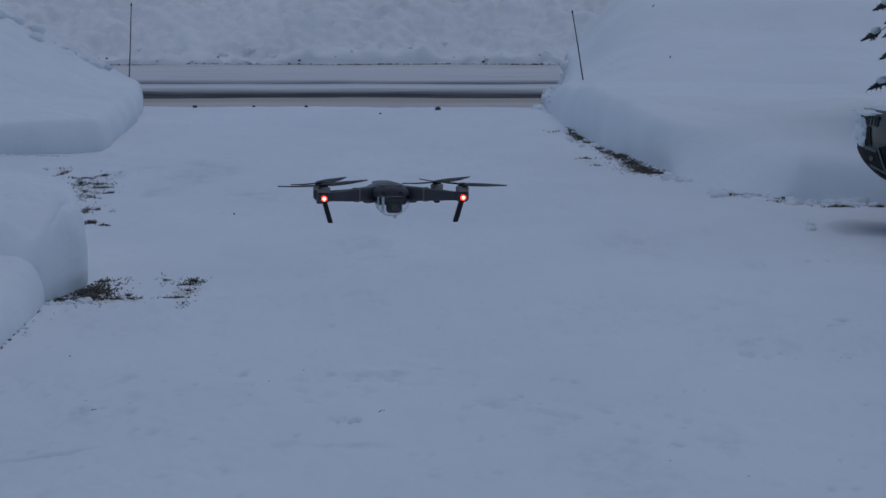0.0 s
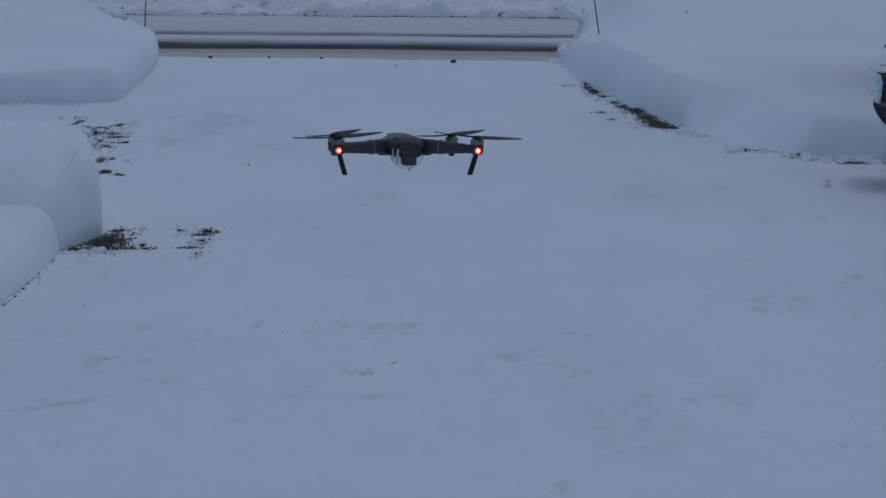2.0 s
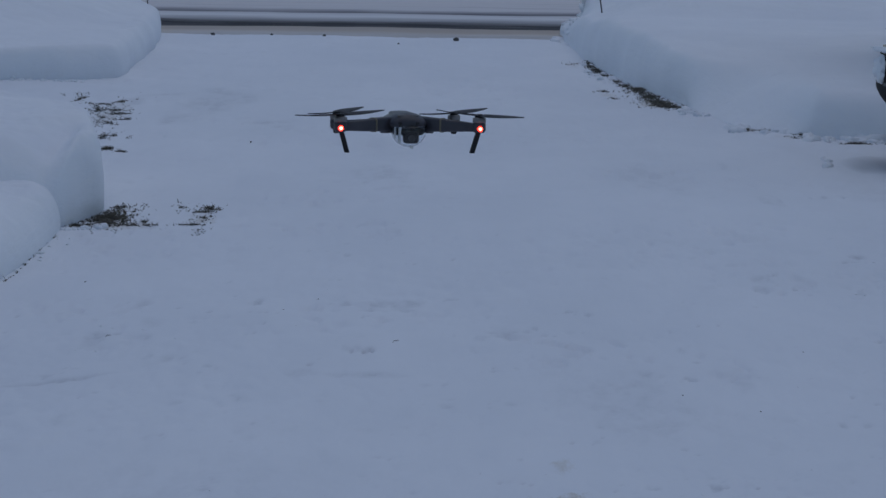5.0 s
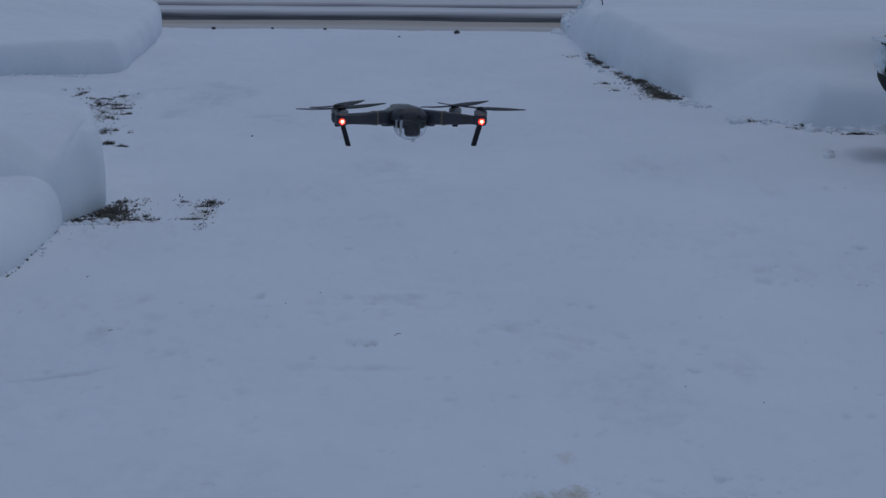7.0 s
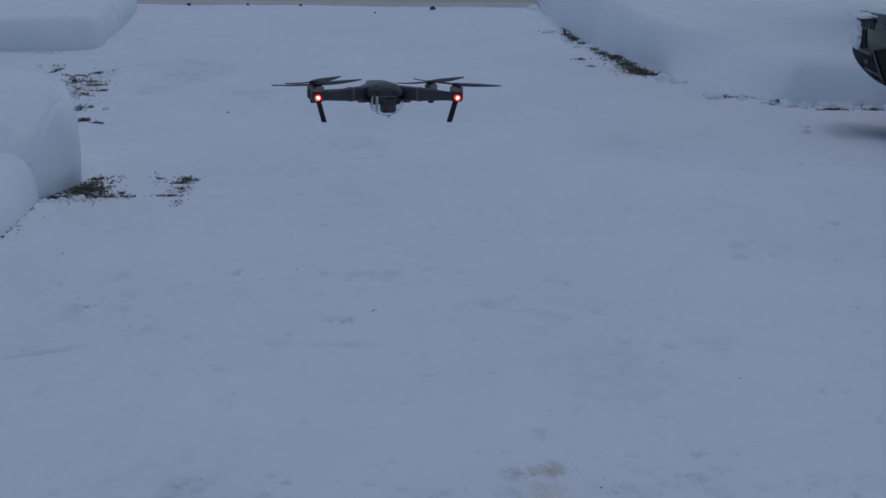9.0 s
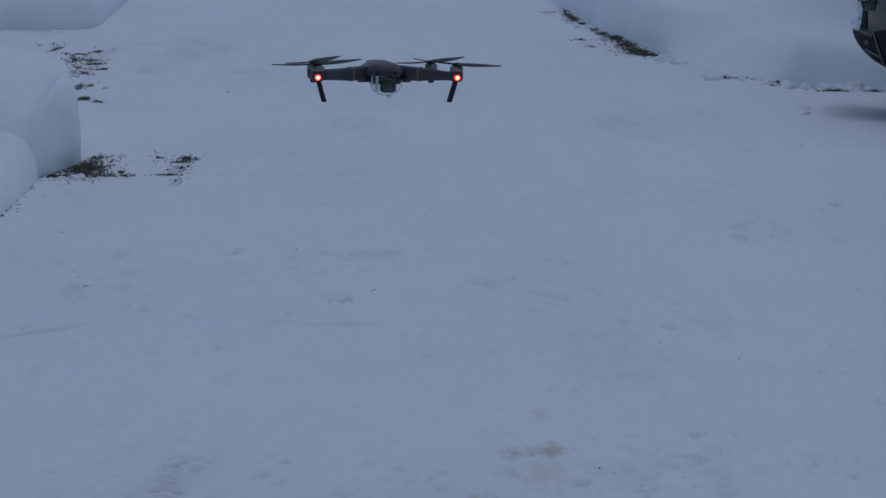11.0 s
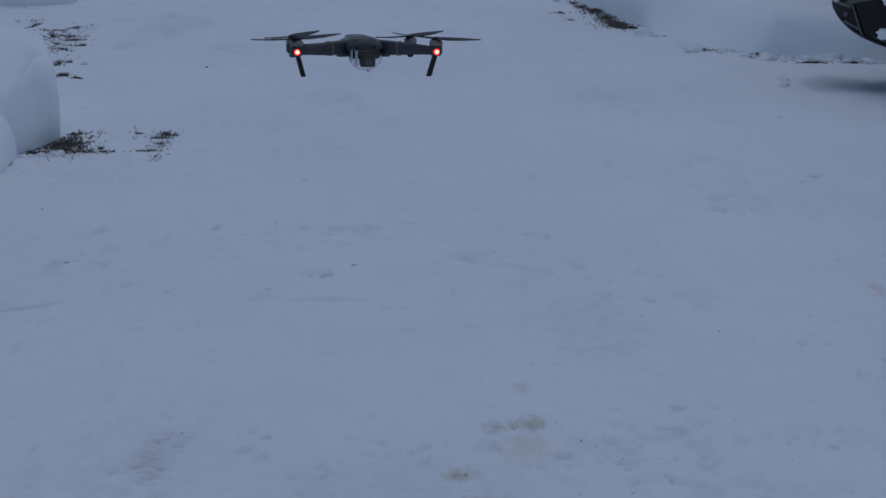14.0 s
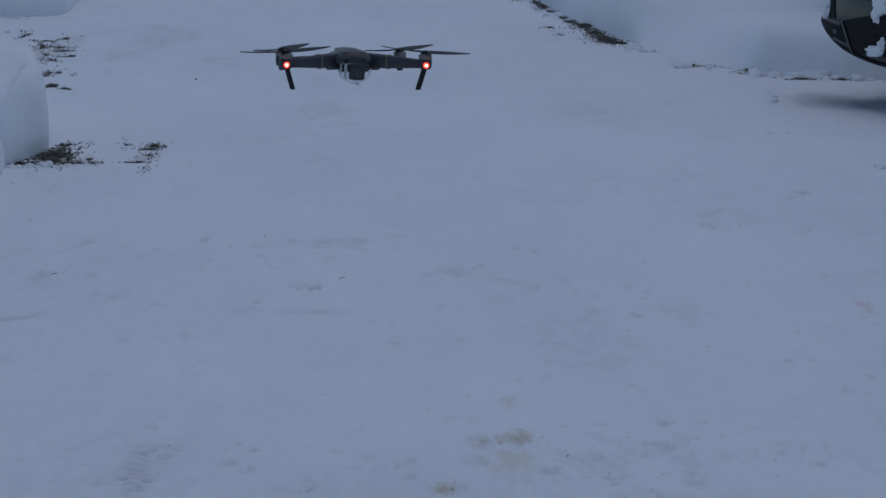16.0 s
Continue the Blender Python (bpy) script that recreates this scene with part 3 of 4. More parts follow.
def yard_ramp(x, y):
    """1 where the yard's snow slopes down to the drive with no cut face, 0 at the cut faces."""
    near = 2.74 + 0.04 * (y - 20)
    half = 0.13 + 0.34 * np.clip(y - 20, 0, 3)
    return smoothstep(22.7, 21.6, y) * smoothstep(near + half, near - half, x)


# right: wall along the drive, running into the deep snow of the yard and the pile at the road
cut_bank("snow wall along the drive joining a deep snowy yard", [(1.22, 31.6), (1.28, 29.8), (1.33, 28.2), (1.42, 27.1), (1.58, 25.4), (1.75, 23.6), (2.03, 22.1), (2.28, 20.5), (2.72, 20.0), (3.45, 19.55), (4.2, 19.5), (5.5, 20.5), (12, 20.8), (12, 33.6), (2.2, 33.6), (1.60, 33.3), (1.53, 32.2)], (6.5, 26.5),
         lambda x, y: 0.395 + 0.115 * smoothstep(21.5, 24.0, y) - 0.13 * smoothstep(26.4, 28.4, y) * smoothstep(2.2, 1.5, x) - 0.20 * smoothstep(28.8, 31, y) * smoothstep(1.62, 1.40, x)
         + 0.20 * smoothstep(30.6, 31.8, y) * smoothstep(1.50, 1.58, x) + 0.115 * np.clip(y - 27.0, 0, 6) * smoothstep(1.5, 2.6, x) + 0.04 * fbm(x, y * 0.6, 0.5, 2, 7.7),
         lambda x, y: 0.16 + 1.25 * yard_ramp(x, y) + 0.12 * smoothstep(2.6, 2.9, x) * smoothstep(22, 21, y) - 0.08 * smoothstep(30.5, 31.5, y), 0.04, 0.03, 4.5, wander=0.05, radius=0.12, crisp=0.52, ramp_at=yard_ramp, fine=0.003, ripple=0.1)
# over the road
snow_bank("lumpy ploughed snow bank along the far roadside", [(-30, 41.0), (-10, 40.75), (0, 40.7), (10, 40.75), (30, 41.0), (30, 47.5), (-30, 47.5)],
          lambda x, y: 0.16 + 1.15 * smoothstep(40.7, 45.2, y) + 0.12 * fbm(x, y, 1.5, 4, 6.0, 0.7), even(0.35), 0.06, 0.16, SNOW_ROUGH, 5.5, fine=0.13, rounds=1, wander=0.15, smooth=2)


TREES = {}


def surface(x, y, *obs):
    """The height of the highest of these meshes, or of the ground, at a place."""
    best = -9.0
    for ob in (ground, *obs):
        if ob.name not in TREES:
            TREES[ob.name] = BVHTree.FromPolygons([v.co for v in ob.data.vertices], [q.vertices[:] for q in ob.data.polygons])
        at = TREES[ob.name].ray_cast(Vector((x, y, 9)), Vector((0, 0, -1)))[0]
        if at:
            best = max(best, at.z)
    return best


BANKS = [o for o in scene.objects if o.name.startswith("snow_bank")]

# ---------------------------------------------------------------- drone


def drone():
    thing = new("quadcopter_drone")
    rings = []
    for y, w, h, z, k in ((-0.090, 0.036, 0.010, 0.0020, 2.4), (-0.086, 0.050, 0.018, 0.0035, 2.4), (-0.074, 0.060, 0.028, 0.0040, 2.4),
                          (-0.050, 0.068, 0.034, 0.0020, 2.8), (-0.010, 0.072, 0.034, -0.0010, 3.0), (0.040, 0.070, 0.034, -0.004, 3.0),
                          (0.075, 0.062, 0.030, -0.005, 2.8), (0.092, 0.052, 0.024, -0.006, 2.6), (0.100, 0.040, 0.020, -0.003, 2.4)):
        rings.append([(a, y, b) for a, b in oval(0, z, 1.04 * w, 1.12 * h, 0.72 * k, 28)])
    body = part("body", bm_loft(rings), SHELL, thing, "dark grey matt plastic hull")
    rings = []
    for y, w, h in ((-0.060, 0.036, 0.006), (-0.050, 0.048, 0.011), (0.0, 0.054, 0.013), (0.06, 0.052, 0.012), (0.092, 0.044, 0.008)):
        rings.append([(a, y, b) for a, b in oval(0, 0.0130 - 0.03 * max(0, y), 0.72 * w, 0.85 * h, 2.8, 28)])
    battery = part("battery", bm_loft(rings), SHELL, thing)
    part("power_button", bm_turn([(0.005, 0), (0.005, 0.001), (0.004, 0.0014)], (0, 0.045, 0.0166), n=16), PALE, battery, "small pale round button")
    part("badge", bm_box((0.010, 0.001, 0.007), (0, 0.1003, -0.001), 0.0003), PALE, body, "plain pale maker's badge")
    part("nose_band", bm_box((0.036, 0.006, 0.004), (0, -0.0745, 0.0168), 0.0012), METAL, body)
    for sx in (-1, 1):
        eye = part("front_sensor", bm_turn([(0.0040, 0), (0.0040, 0.003), (0.0032, 0.004)], (sx * 0.0145, -0.0862, 0.0040), (90, 0, 0), 16), BLACK, body)
        part("sensor_lens", bm_turn([(0.0026, 0), (0.0026, 0.0008)], (sx * 0.0145, -0.0903, 0.0040), (90, 0, 0), 14), LENS, eye)
        for k in range(5):
            part("vent_slot", bm_box((0.0012, 0.010, 0.0022), (sx * 0.0367, -0.012 + 0.013 * k, 0.004), 0.0004), BLACK, body)
    # gimbal and its clear dome
    part("gimbal_bay", bm_box((0.056, 0.046, 0.014), (0, -0.062, -0.0125), 0.004, taper=0.92), BLACK, thing)
    gimbal = part("gimbal_camera", bm_box((0.026, 0.022, 0.024), (0.005, -0.074, -0.0215), 0.005), BLACK, thing, "small black camera in a gimbal")
    part("lens_ring", bm_turn([(0.0085, 0), (0.0085, 0.006), (0.007, 0.007)], (0.005, -0.084, -0.0235), (90, 0, 0), 20), BLACK, gimbal)
    part("lens", bm_turn([(0.0062, 0), (0.0062, 0.0008), (0.003, 0.0016)], (0.005, -0.0909, -0.0235), (90, 0, 0), 18), LENS, gimbal)
    yoke = part("gimbal_yoke", bm_box((0.0042, 0.016, 0.026), (-0.0150, -0.082, -0.0190), 0.0012), PALE, thing, "pale grey gimbal arm")
    part("yoke_bridge", bm_box((0.022, 0.006, 0.003), (-0.003, -0.066, -0.0105), 0.001), PALE, yoke)
    part("gimbal_strut", bm_box((0.0030, 0.010, 0.020), (-0.0225, -0.082, -0.0155), 0.0008), PALE, thing, "pale gimbal strut")
    dome = bmesh.new()
    bmesh.ops.create_uvsphere(dome, u_segments=28, v_segments=18, radius=1)
    bmesh.ops.delete(dome, geom=[v for v in dome.verts if v.co.z > 0.35], context="VERTS")
    dome.transform(Matrix.Translation((0.0015, -0.073, -0.013)) @ Matrix.Diagonal((0.0295, 0.028, 0.0265, 1)))
    bmesh.ops.solidify(dome, geom=dome.faces[:], thickness=0.0009)
    d = part("gimbal_dome", dome, CLEAR, thing, "clear plastic bubble over the camera")
    part("dome_tab", bm_box((0.006, 0.007, 0.004), (0.006, -0.078, -0.0400), 0.001), PALE, d)
    # arms: front ones high with legs, rear ones lower
    for sx in (-1, 1):
        for front in (True, False):
            if front:
                path = [((sx * 0.026, -0.052, -0.0025), 0.024, 0.027), ((sx * 0.050, -0.068, -0.0025), 0.022, 0.0235), ((sx * 0.075, -0.084, -0.0030), 0.018, 0.020),
                        ((sx * 0.100, -0.098, -0.0035), 0.015, 0.0155), ((sx * 0.118, -0.106, -0.0045), 0.014, 0.0135)]
                hub, top, low = Vector((sx * 0.1165, -0.106, 0)), 0.0125, -0.0125
            else:
                path = [((sx * 0.026, 0.060, -0.009), 0.026, 0.017), ((sx * 0.050, 0.085, -0.011), 0.018, 0.014), ((sx * 0.080, 0.112, -0.014), 0.015, 0.012), ((sx * 0.104, 0.130, -0.016), 0.014, 0.011)]
                hub, top, low = Vector((sx * 0.104, 0.130, 0)), 0.000, -0.026
            along = (Vector(path[-1][0]) - Vector(path[0][0])).normalized()
            side = Vector((-along.y, along.x, 0)).normalized()
            rings = [[Vector(c) + side * a + Vector((0, 0, b)) for a, b in oval(0, 0, w, h, 4.0, 16)] for c, w, h in path]
            arm = part("front_arm" if front else "rear_arm", bm_loft(rings), SHELL, thing)
            if front:
                a0, a1 = Vector(path[1][0]), Vector(path[2][0])
                mid = a0.lerp(a1, 0.35)
                rings = [[mid + along * o + side * a + Vector((0, 0, b)) for a, b in oval(0, 0, 0.0222, 0.0245, 4.0, 16)] for o in (-0.0016, 0.0016)]
                part("arm_band", bm_loft(rings), GOLD, arm, "thin dull gold band")
                hinge = Vector(path[0][0]) + along * 0.012
                part("hinge_cover", bm_turn([(0.0085, -0.0145), (0.0098, -0.012), (0.0098, 0.0075), (0.0080, 0.0095)], hinge, n=20), SHELL, arm)
            mount = part("motor_mount", bm_turn([(0.008, low), (0.0108, low + 0.004), (0.0112, top - 0.011), (0.0108, top - 0.009)], hub, n=22), SHELL, arm)
            motor = part("motor", bm_turn([(0.0100, top - 0.0085), (0.0112, top - 0.0078), (0.0112, top - 0.001), (0.009, top + 0.0006), (0.003, top + 0.001)], hub, n=22), METAL, thing, "dark metal motor bell")
            if front:
                foot = Vector((hub.x - sx * 0.0115, hub.y + 0.002, -0.0468))
                start = Vector((hub.x - sx * 0.0005, hub.y - 0.001, -0.008))
                rings = [[start.lerp(foot, k) + Vector((a, b, 0)) for a, b in oval(0, 0, w, w * 1.5, 4.5, 14)] for k, w in ((0, 0.0075), (0.25, 0.0085), (0.97, 0.0085), (1.0, 0.0075))]
                part("landing_leg", bm_loft(rings), BLACK, thing, "slim black landing leg")
                lamp = part("status_light", bm_turn([(0.0048, 0), (0.0048, 0.003), (0.0036, 0.0045)], (hub.x, hub.y - 0.0095, -0.0055), (90, 0, 0), 16), LED, arm, "glowing red status light")
                part("light_core", bm_turn([(0.0029, 0), (0.0029, 0.001), (0.0020, 0.0016)], (hub.x, hub.y - 0.0138, -0.0053), (90, 0, 0), 14), LED_CORE, lamp)
            else:
                part("rear_foot", bm_turn([(0.004, low - 0.007), (0.0055, low - 0.005), (0.0055, low + 0.001)], hub, n=14), BLACK, thing)
            angle = {(-1, True): 40, (1, True): 126, (1, False): 48, (-1, False): 58}[(sx, front)]
            prop = part("propeller", bm_turn([(0.0075, top + 0.001), (0.0078, top + 0.004), (0.005, top + 0.0062)], hub, n=18), BLACK, thing, "black folding propeller at rest")
            for half in (0, 180):
                blade = []
                for k in range(9):
                    u = k / 8
                    r = 0.006 + 0.098 * u
                    chord = 0.009 + 0.012 * math.sin(math.pi * min(1, 0.15 + 0.75 * u)) - 0.009 * u ** 3
                    pitch = radians(15 - 9 * u)
                    ring = []
                    for a, b in oval(0, 0, chord, 0.0017, 2.2, 10):
                        ring.append((r, a * math.cos(pitch) - b * math.sin(pitch) + 0.003 * math.sin(3 * u), a * math.sin(pitch) + b * math.cos(pitch) + 0.003 * u * u))
                    blade.append(ring)
                bm = bm_loft(blade)
                bm.transform(pose(hub.x, hub.y, top + 0.0042, 0, 0, angle + half))
                part("blade", bm, BLACK, prop)
    for ob in thing.children:
        if ob.name.split(".")[0] in ("body", "battery"):
            ob.location.z = -0.004
    return tagged(thing, "dark grey folding camera drone hovering with red lights", "drone")


craft = drone()
craft.matrix_basis = pose(-0.0970, 4.278, 1.667, -1.6, 0.32, 7.5)

# ---------------------------------------------------------------- car with its nose over the parking place


def car():
    thing = new("parked_car")
    W = 0.90

    def front(y, z):
        """How far back the nose lies at a width and height."""
        u = abs(y) / W
        f = 0.13 * u ** 4
        f += 0.05 * max(0, (z - 0.62) / 0.25) ** 1.5 + 0.10 * max(0, (0.42 - z) / 0.14) ** 2
        return f

    def low(y):
        """The lower lip rises towards the corners."""
        return 0.325 + 0.265 * (abs(y) / W) ** 1.7

    def panel(name, y0, y1, z0, z1, mat, parent, label="", proud=0.006, thick=0.02, ny=14, nz=6, shape=None):
        bm = bmesh.new()
        grids = []
        for off in (-proud, thick):
            g = []
            for j in range(nz + 1):
                row = []
                for i in range(ny + 1):
                    y, z = y0 + (y1 - y0) * i / ny, z0 + (z1 - z0) * j / nz
                    if shape:
                        y, z = shape(y, z, i / ny, j / nz)
                    row.append(bm.verts.new((front(y, z) + off, y, z)))
                g.append(row)
            grids.append(g)
        a, b = grids
        for j in range(nz):
            for i in range(ny):
                bm.faces.new((a[j][i], a[j][i + 1], a[j + 1][i + 1], a[j + 1][i]))
                bm.faces.new((b[j][i], b[j + 1][i], b[j + 1][i + 1], b[j][i + 1]))
        for j in range(nz):
            for i in (0, ny):
                bm.faces.new((a[j][i], a[j + 1][i], b[j + 1][i], b[j][i]))
        for i in range(ny):
            for j in (0, nz):
                bm.faces.new((a[j][i], a[j][i + 1], b[j][i + 1], b[j][i]))
        return sharp(part(name, bm, mat, parent, label), 50)

    bumper = panel("bumper", -W, W, 0, 1, PAINT, thing, "grey-green painted bumper", 0.0, 0.03, 36, 12,
                   lambda y, z, u, v: (y, low(y) + (0.86 - low(y)) * v))

    def four(a, b, c, d):
        """A panel's outline from its four corners, as pairs of width and height."""
        return lambda y, z, u, v: tuple((a[i] * (1 - u) + b[i] * u) * (1 - v) + (d[i] * (1 - u) + c[i] * u) * v for i in (0, 1))

    # on either side of the middle: a black intake, a strut, and a black pocket with its lamp that runs out to the corner
    for sy, mid in ((1, 0.0), (-1, -0.50)):
        def at(y, z):
            return (mid + sy * y, z)
        intake = panel("lower_intake", 0, 1, 0, 1, RECESS_SHADE, bumper, "black lower air intake", 0.010, 0.006, 14, 8,
                       four(at(0.335, low(0.335) + 0.012), at(-0.10, low(0.10) + 0.055), at(0.010, 0.697), at(0.475, 0.610)))
        for k in range(3):
            panel("intake_bar", 0, 1, 0, 1, RECESS_SHADE, intake, "", 0.014, 0.002, 10, 1,
                  four(at(0.37 + 0.03 * k, 0.465 + 0.055 * k), at(-0.06 + 0.02 * k, 0.475 + 0.055 * k), at(-0.06 + 0.02 * k, 0.483 + 0.055 * k), at(0.37 + 0.03 * k, 0.473 + 0.055 * k)))
        pod = panel("lamp_pocket", 0, 1, 0, 1, RECESS_SHADE, bumper, "black fog lamp pocket running to a point", 0.010, 0.006, 10, 8,
                    four(at(0.74, 0.515), at(0.40, 0.440), at(0.535, 0.575), at(0.895, 0.605)))
        panel("pocket_trim", 0, 1, 0, 1, PAINT, pod, "dull grey trim", 0.018, 0.004, 10, 1,
              four(at(0.60, 0.462), at(0.37, 0.418), at(0.385, 0.440), at(0.60, 0.484)))
        panel("pocket_brow", 0, 1, 0, 1, PAINT, pod, "dull grey trim", 0.018, 0.004, 8, 1,
              four(at(0.70, 0.585), at(0.515, 0.567), at(0.515, 0.592), at(0.70, 0.607)))
        panel("strut", 0, 1, 0, 1, PAINT, bumper, "", 0.020, 0.004, 4, 8,
              four(at(0.372, low(0.372) + 0.01), at(0.342, low(0.34) + 0.01), at(0.487, 0.606), at(0.512, 0.600)))
        panel("fog_lamp", 0, 1, 0, 1, GLASS, pod, "round clear fog lamp", 0.017, 0.004, 8, 8,
              lambda y, z, u, v: at(0.585 + 0.032 * (2 * u - 1) * math.sqrt(max(0, 1 - 0.5 * (2 * v - 1) ** 2)), 0.522 + 0.018 * (2 * v - 1) * math.sqrt(max(0, 1 - 0.5 * (2 * u - 1) ** 2))))
        panel("air_slit", 0, 1, 0, 1, RECESS_SHADE, bumper, "black slit beside the headlight", 0.008, 0.006, 4, 8,
              four(at(0.70, 0.612), at(0.605, 0.612), at(0.655, 0.742), at(0.705, 0.742)))
    panel("lower_lip", -0.88, 0.88, 0, 1, BLACK, bumper, "black plastic lower lip", 0.012, 0.03, 30, 2,
          lambda y, z, u, v: (y, low(y) - 0.012 + 0.022 * v))
    panel("grille", -0.42, 0.42, 0.765, 0.845, BLACK, bumper, "black upper grille packed with snow", 0.004, 0.01, 16, 3)
    for k in range(3):
        panel("grille_bar", -0.40, 0.40, 0.775 + 0.024 * k, 0.784 + 0.024 * k, METAL, bumper, "", 0.014, 0.002, 16, 1)
    for sy in (-1, 1):
        lamp = panel("headlight", sy * 0.56, sy * 0.87, 0.748, 0.815, LAMP, thing, "clear ribbed headlight rimmed with ice", 0.010, 0.02, 10, 5)
        for k in range(6):
            panel("headlight_rib", sy * (0.575 + 0.05 * k), sy * (0.600 + 0.05 * k), 0.752, 0.80, BLACK, lamp, "", 0.014, 0.004, 1, 3)
        panel("headlight_lid", sy * 0.55, sy * 0.88, 0.80, 0.822, BLACK, lamp, "", 0.016, 0.004, 10, 1)
    # flanks, bonnet, cabin
    st = [(0.16, 0.86), (0.6, 0.90), (1.0, 0.93), (1.35, 0.96), (2.2, 0.98), (3.2, 1.0), (3.9, 1.0), (4.25, 0.95), (4.35, 0.80)]
    rings = []
    for x, top in st:
        w = W * (1.0 if x < 3.9 else 0.95 - 0.1 * (x - 3.9))
        lo = float(np.interp(x, (0.16, 0.6, 1.35, 2.2), (0.62, 0.44, 0.40, 0.22)))
        rings.append([(x, -w * 0.97, lo), (x, -w, lo + 0.06), (x, -w * 1.01, max(0.60, lo + 0.08)), (x, -w * 0.985, top - 0.06), (x, -w * 0.93, top), (x, 0, top + 0.035),
                      (x, w * 0.93, top), (x, w * 0.985, top - 0.06), (x, w * 1.01, max(0.60, lo + 0.08)), (x, w, lo + 0.06), (x, w * 0.97, lo), (x, 0, min(lo, 0.42))])
    part("body", bm_loft(rings), PAINT, thing)
    # unseen tray, added to keep sky light off the ground below
    tray = []
    for x, drop, floor in ((0.16, 0.0, 0.30), (0.5, 0.05, 0.27), (0.9, 0.30, 0.20), (3.9, 0.40, 0.20)):
        under = [(x + 0.4 * front(y, 0.5), y, max(floor, low(y) - drop)) for y in np.linspace(-0.86, 0.86, 13)]
        tray.append(under + [(a, b, c + 0.03) for a, b, c in under[::-1]])
    part("shade_tray", bm_loft(tray), BLACK, thing)
    bm = bmesh.new()
    rows = []
    for i in range(9):
        x = i / 8
        rows.append([bm.verts.new((front(y, 0.86) * (1 - x) + 1.36 * x - 0.004, y, 0.862 + 0.115 * x - 0.055 * (abs(y) / 0.84) ** 3 + 0.018 * math.sin(math.pi * min(1, 3 * x)))) for y in np.linspace(-0.84, 0.84, 15)])
    for a, b in zip(rows, rows[1:]):
        for i in range(14):
            bm.faces.new((a[i], a[i + 1], b[i + 1], b[i]))
    bmesh.ops.solidify(bm, geom=bm.faces[:], thickness=0.02)
    part("bonnet", bm, PAINT, thing)
    cab = []
    for x0, x1, w, z in ((1.25, 4.15, 0.84, 0.97), (1.75, 4.0, 0.74, 1.28), (2.05, 3.8, 0.64, 1.46), (2.3, 3.6, 0.50, 1.50)):
        cab.append([(x0, -w * 0.9, z), (x0 + 0.15, -w, z), (x1 - 0.15, -w, z), (x1, -w * 0.9, z), (x1, w * 0.9, z), (x1 - 0.15, w, z), (x0 + 0.15, w, z), (x0, w * 0.9, z)])
    part("cabin", bm_loft(cab), PAINT, thing)
    for sy in (-1, 1):
        part("side_window", bm_loft([[(1.85, sy * 0.80, 1.03), (3.95, sy * 0.80, 1.03), (3.70, sy * 0.695, 1.40), (2.20, sy * 0.695, 1.40)],
                                     [(1.85, sy * 0.825, 1.03), (3.95, sy * 0.825, 1.03), (3.70, sy * 0.72, 1.40), (2.20, sy * 0.72, 1.40)]]), GLASS, thing)
        part("door_mirror", bm_box((0.12, 0.16, 0.11), (1.62, sy * 0.98, 1.05), 0.03), BLACK, thing)
    part("windscreen", bm_loft([[(1.30, -0.72, 1.01), (1.30, 0.72, 1.01), (1.96, 0.60, 1.42), (1.96, -0.60, 1.42)],
                                [(1.275, -0.72, 1.02), (1.275, 0.72, 1.02), (1.935, 0.60, 1.43), (1.935, -0.60, 1.43)]]), GLASS, thing)
    for x in (1.42, 3.55):
        for sy in (-1, 1):
            wheel = part("wheel", bm_turn([(0.05, -0.09), (0.19, -0.09), (0.21, -0.05), (0.21, 0.05), (0.19, 0.085), (0.05, 0.075)], (x, sy * 0.76, 0.32), (90, 0, 0), 28), METAL, thing)
            part("tyre", bm_turn([(0.205, -0.10), (0.29, -0.105), (0.325, -0.08), (0.325, 0.08), (0.29, 0.105), (0.205, 0.10)], (x, sy * 0.76, 0.325), (90, 0, 0), 36), RUBBER, wheel)
    for y, z, w, h, seed in ((0.095, 0.425, 0.095, 0.036, 1.5), (0.020, 0.470, 0.026, 0.055, 4.0), (0.075, 0.745, 0.085, 0.085, 2.0), (0.105, 0.675, 0.045, 0.050, 6.0),
                             (0.79, 0.70, 0.075, 0.085, 3.0), (0.72, 0.835, 0.17, 0.022, 5.0), (0.74, 0.645, 0.035, 0.045, 7.0)):
        bm = bmesh.new()
        bmesh.ops.create_icosphere(bm, subdivisions=4, radius=1)
        for v in bm.verts:
            k = 1 + 0.45 * noise.noise(v.co * 1.7 + Vector((seed * 9, z, 3))) + 0.16 * noise.noise(v.co * 5 + Vector((seed, 2, z)))
            v.co = Vector((front(y, z) - 0.014 + v.co.x * 0.032 * k, y + v.co.y * w * k, z + v.co.z * h * k))
        part("stuck_snow", bm, SNOW_BANK, bumper, "clump of white snow frozen on")
    return tagged(thing, "grey-green car with black intake parked in snow", "car")


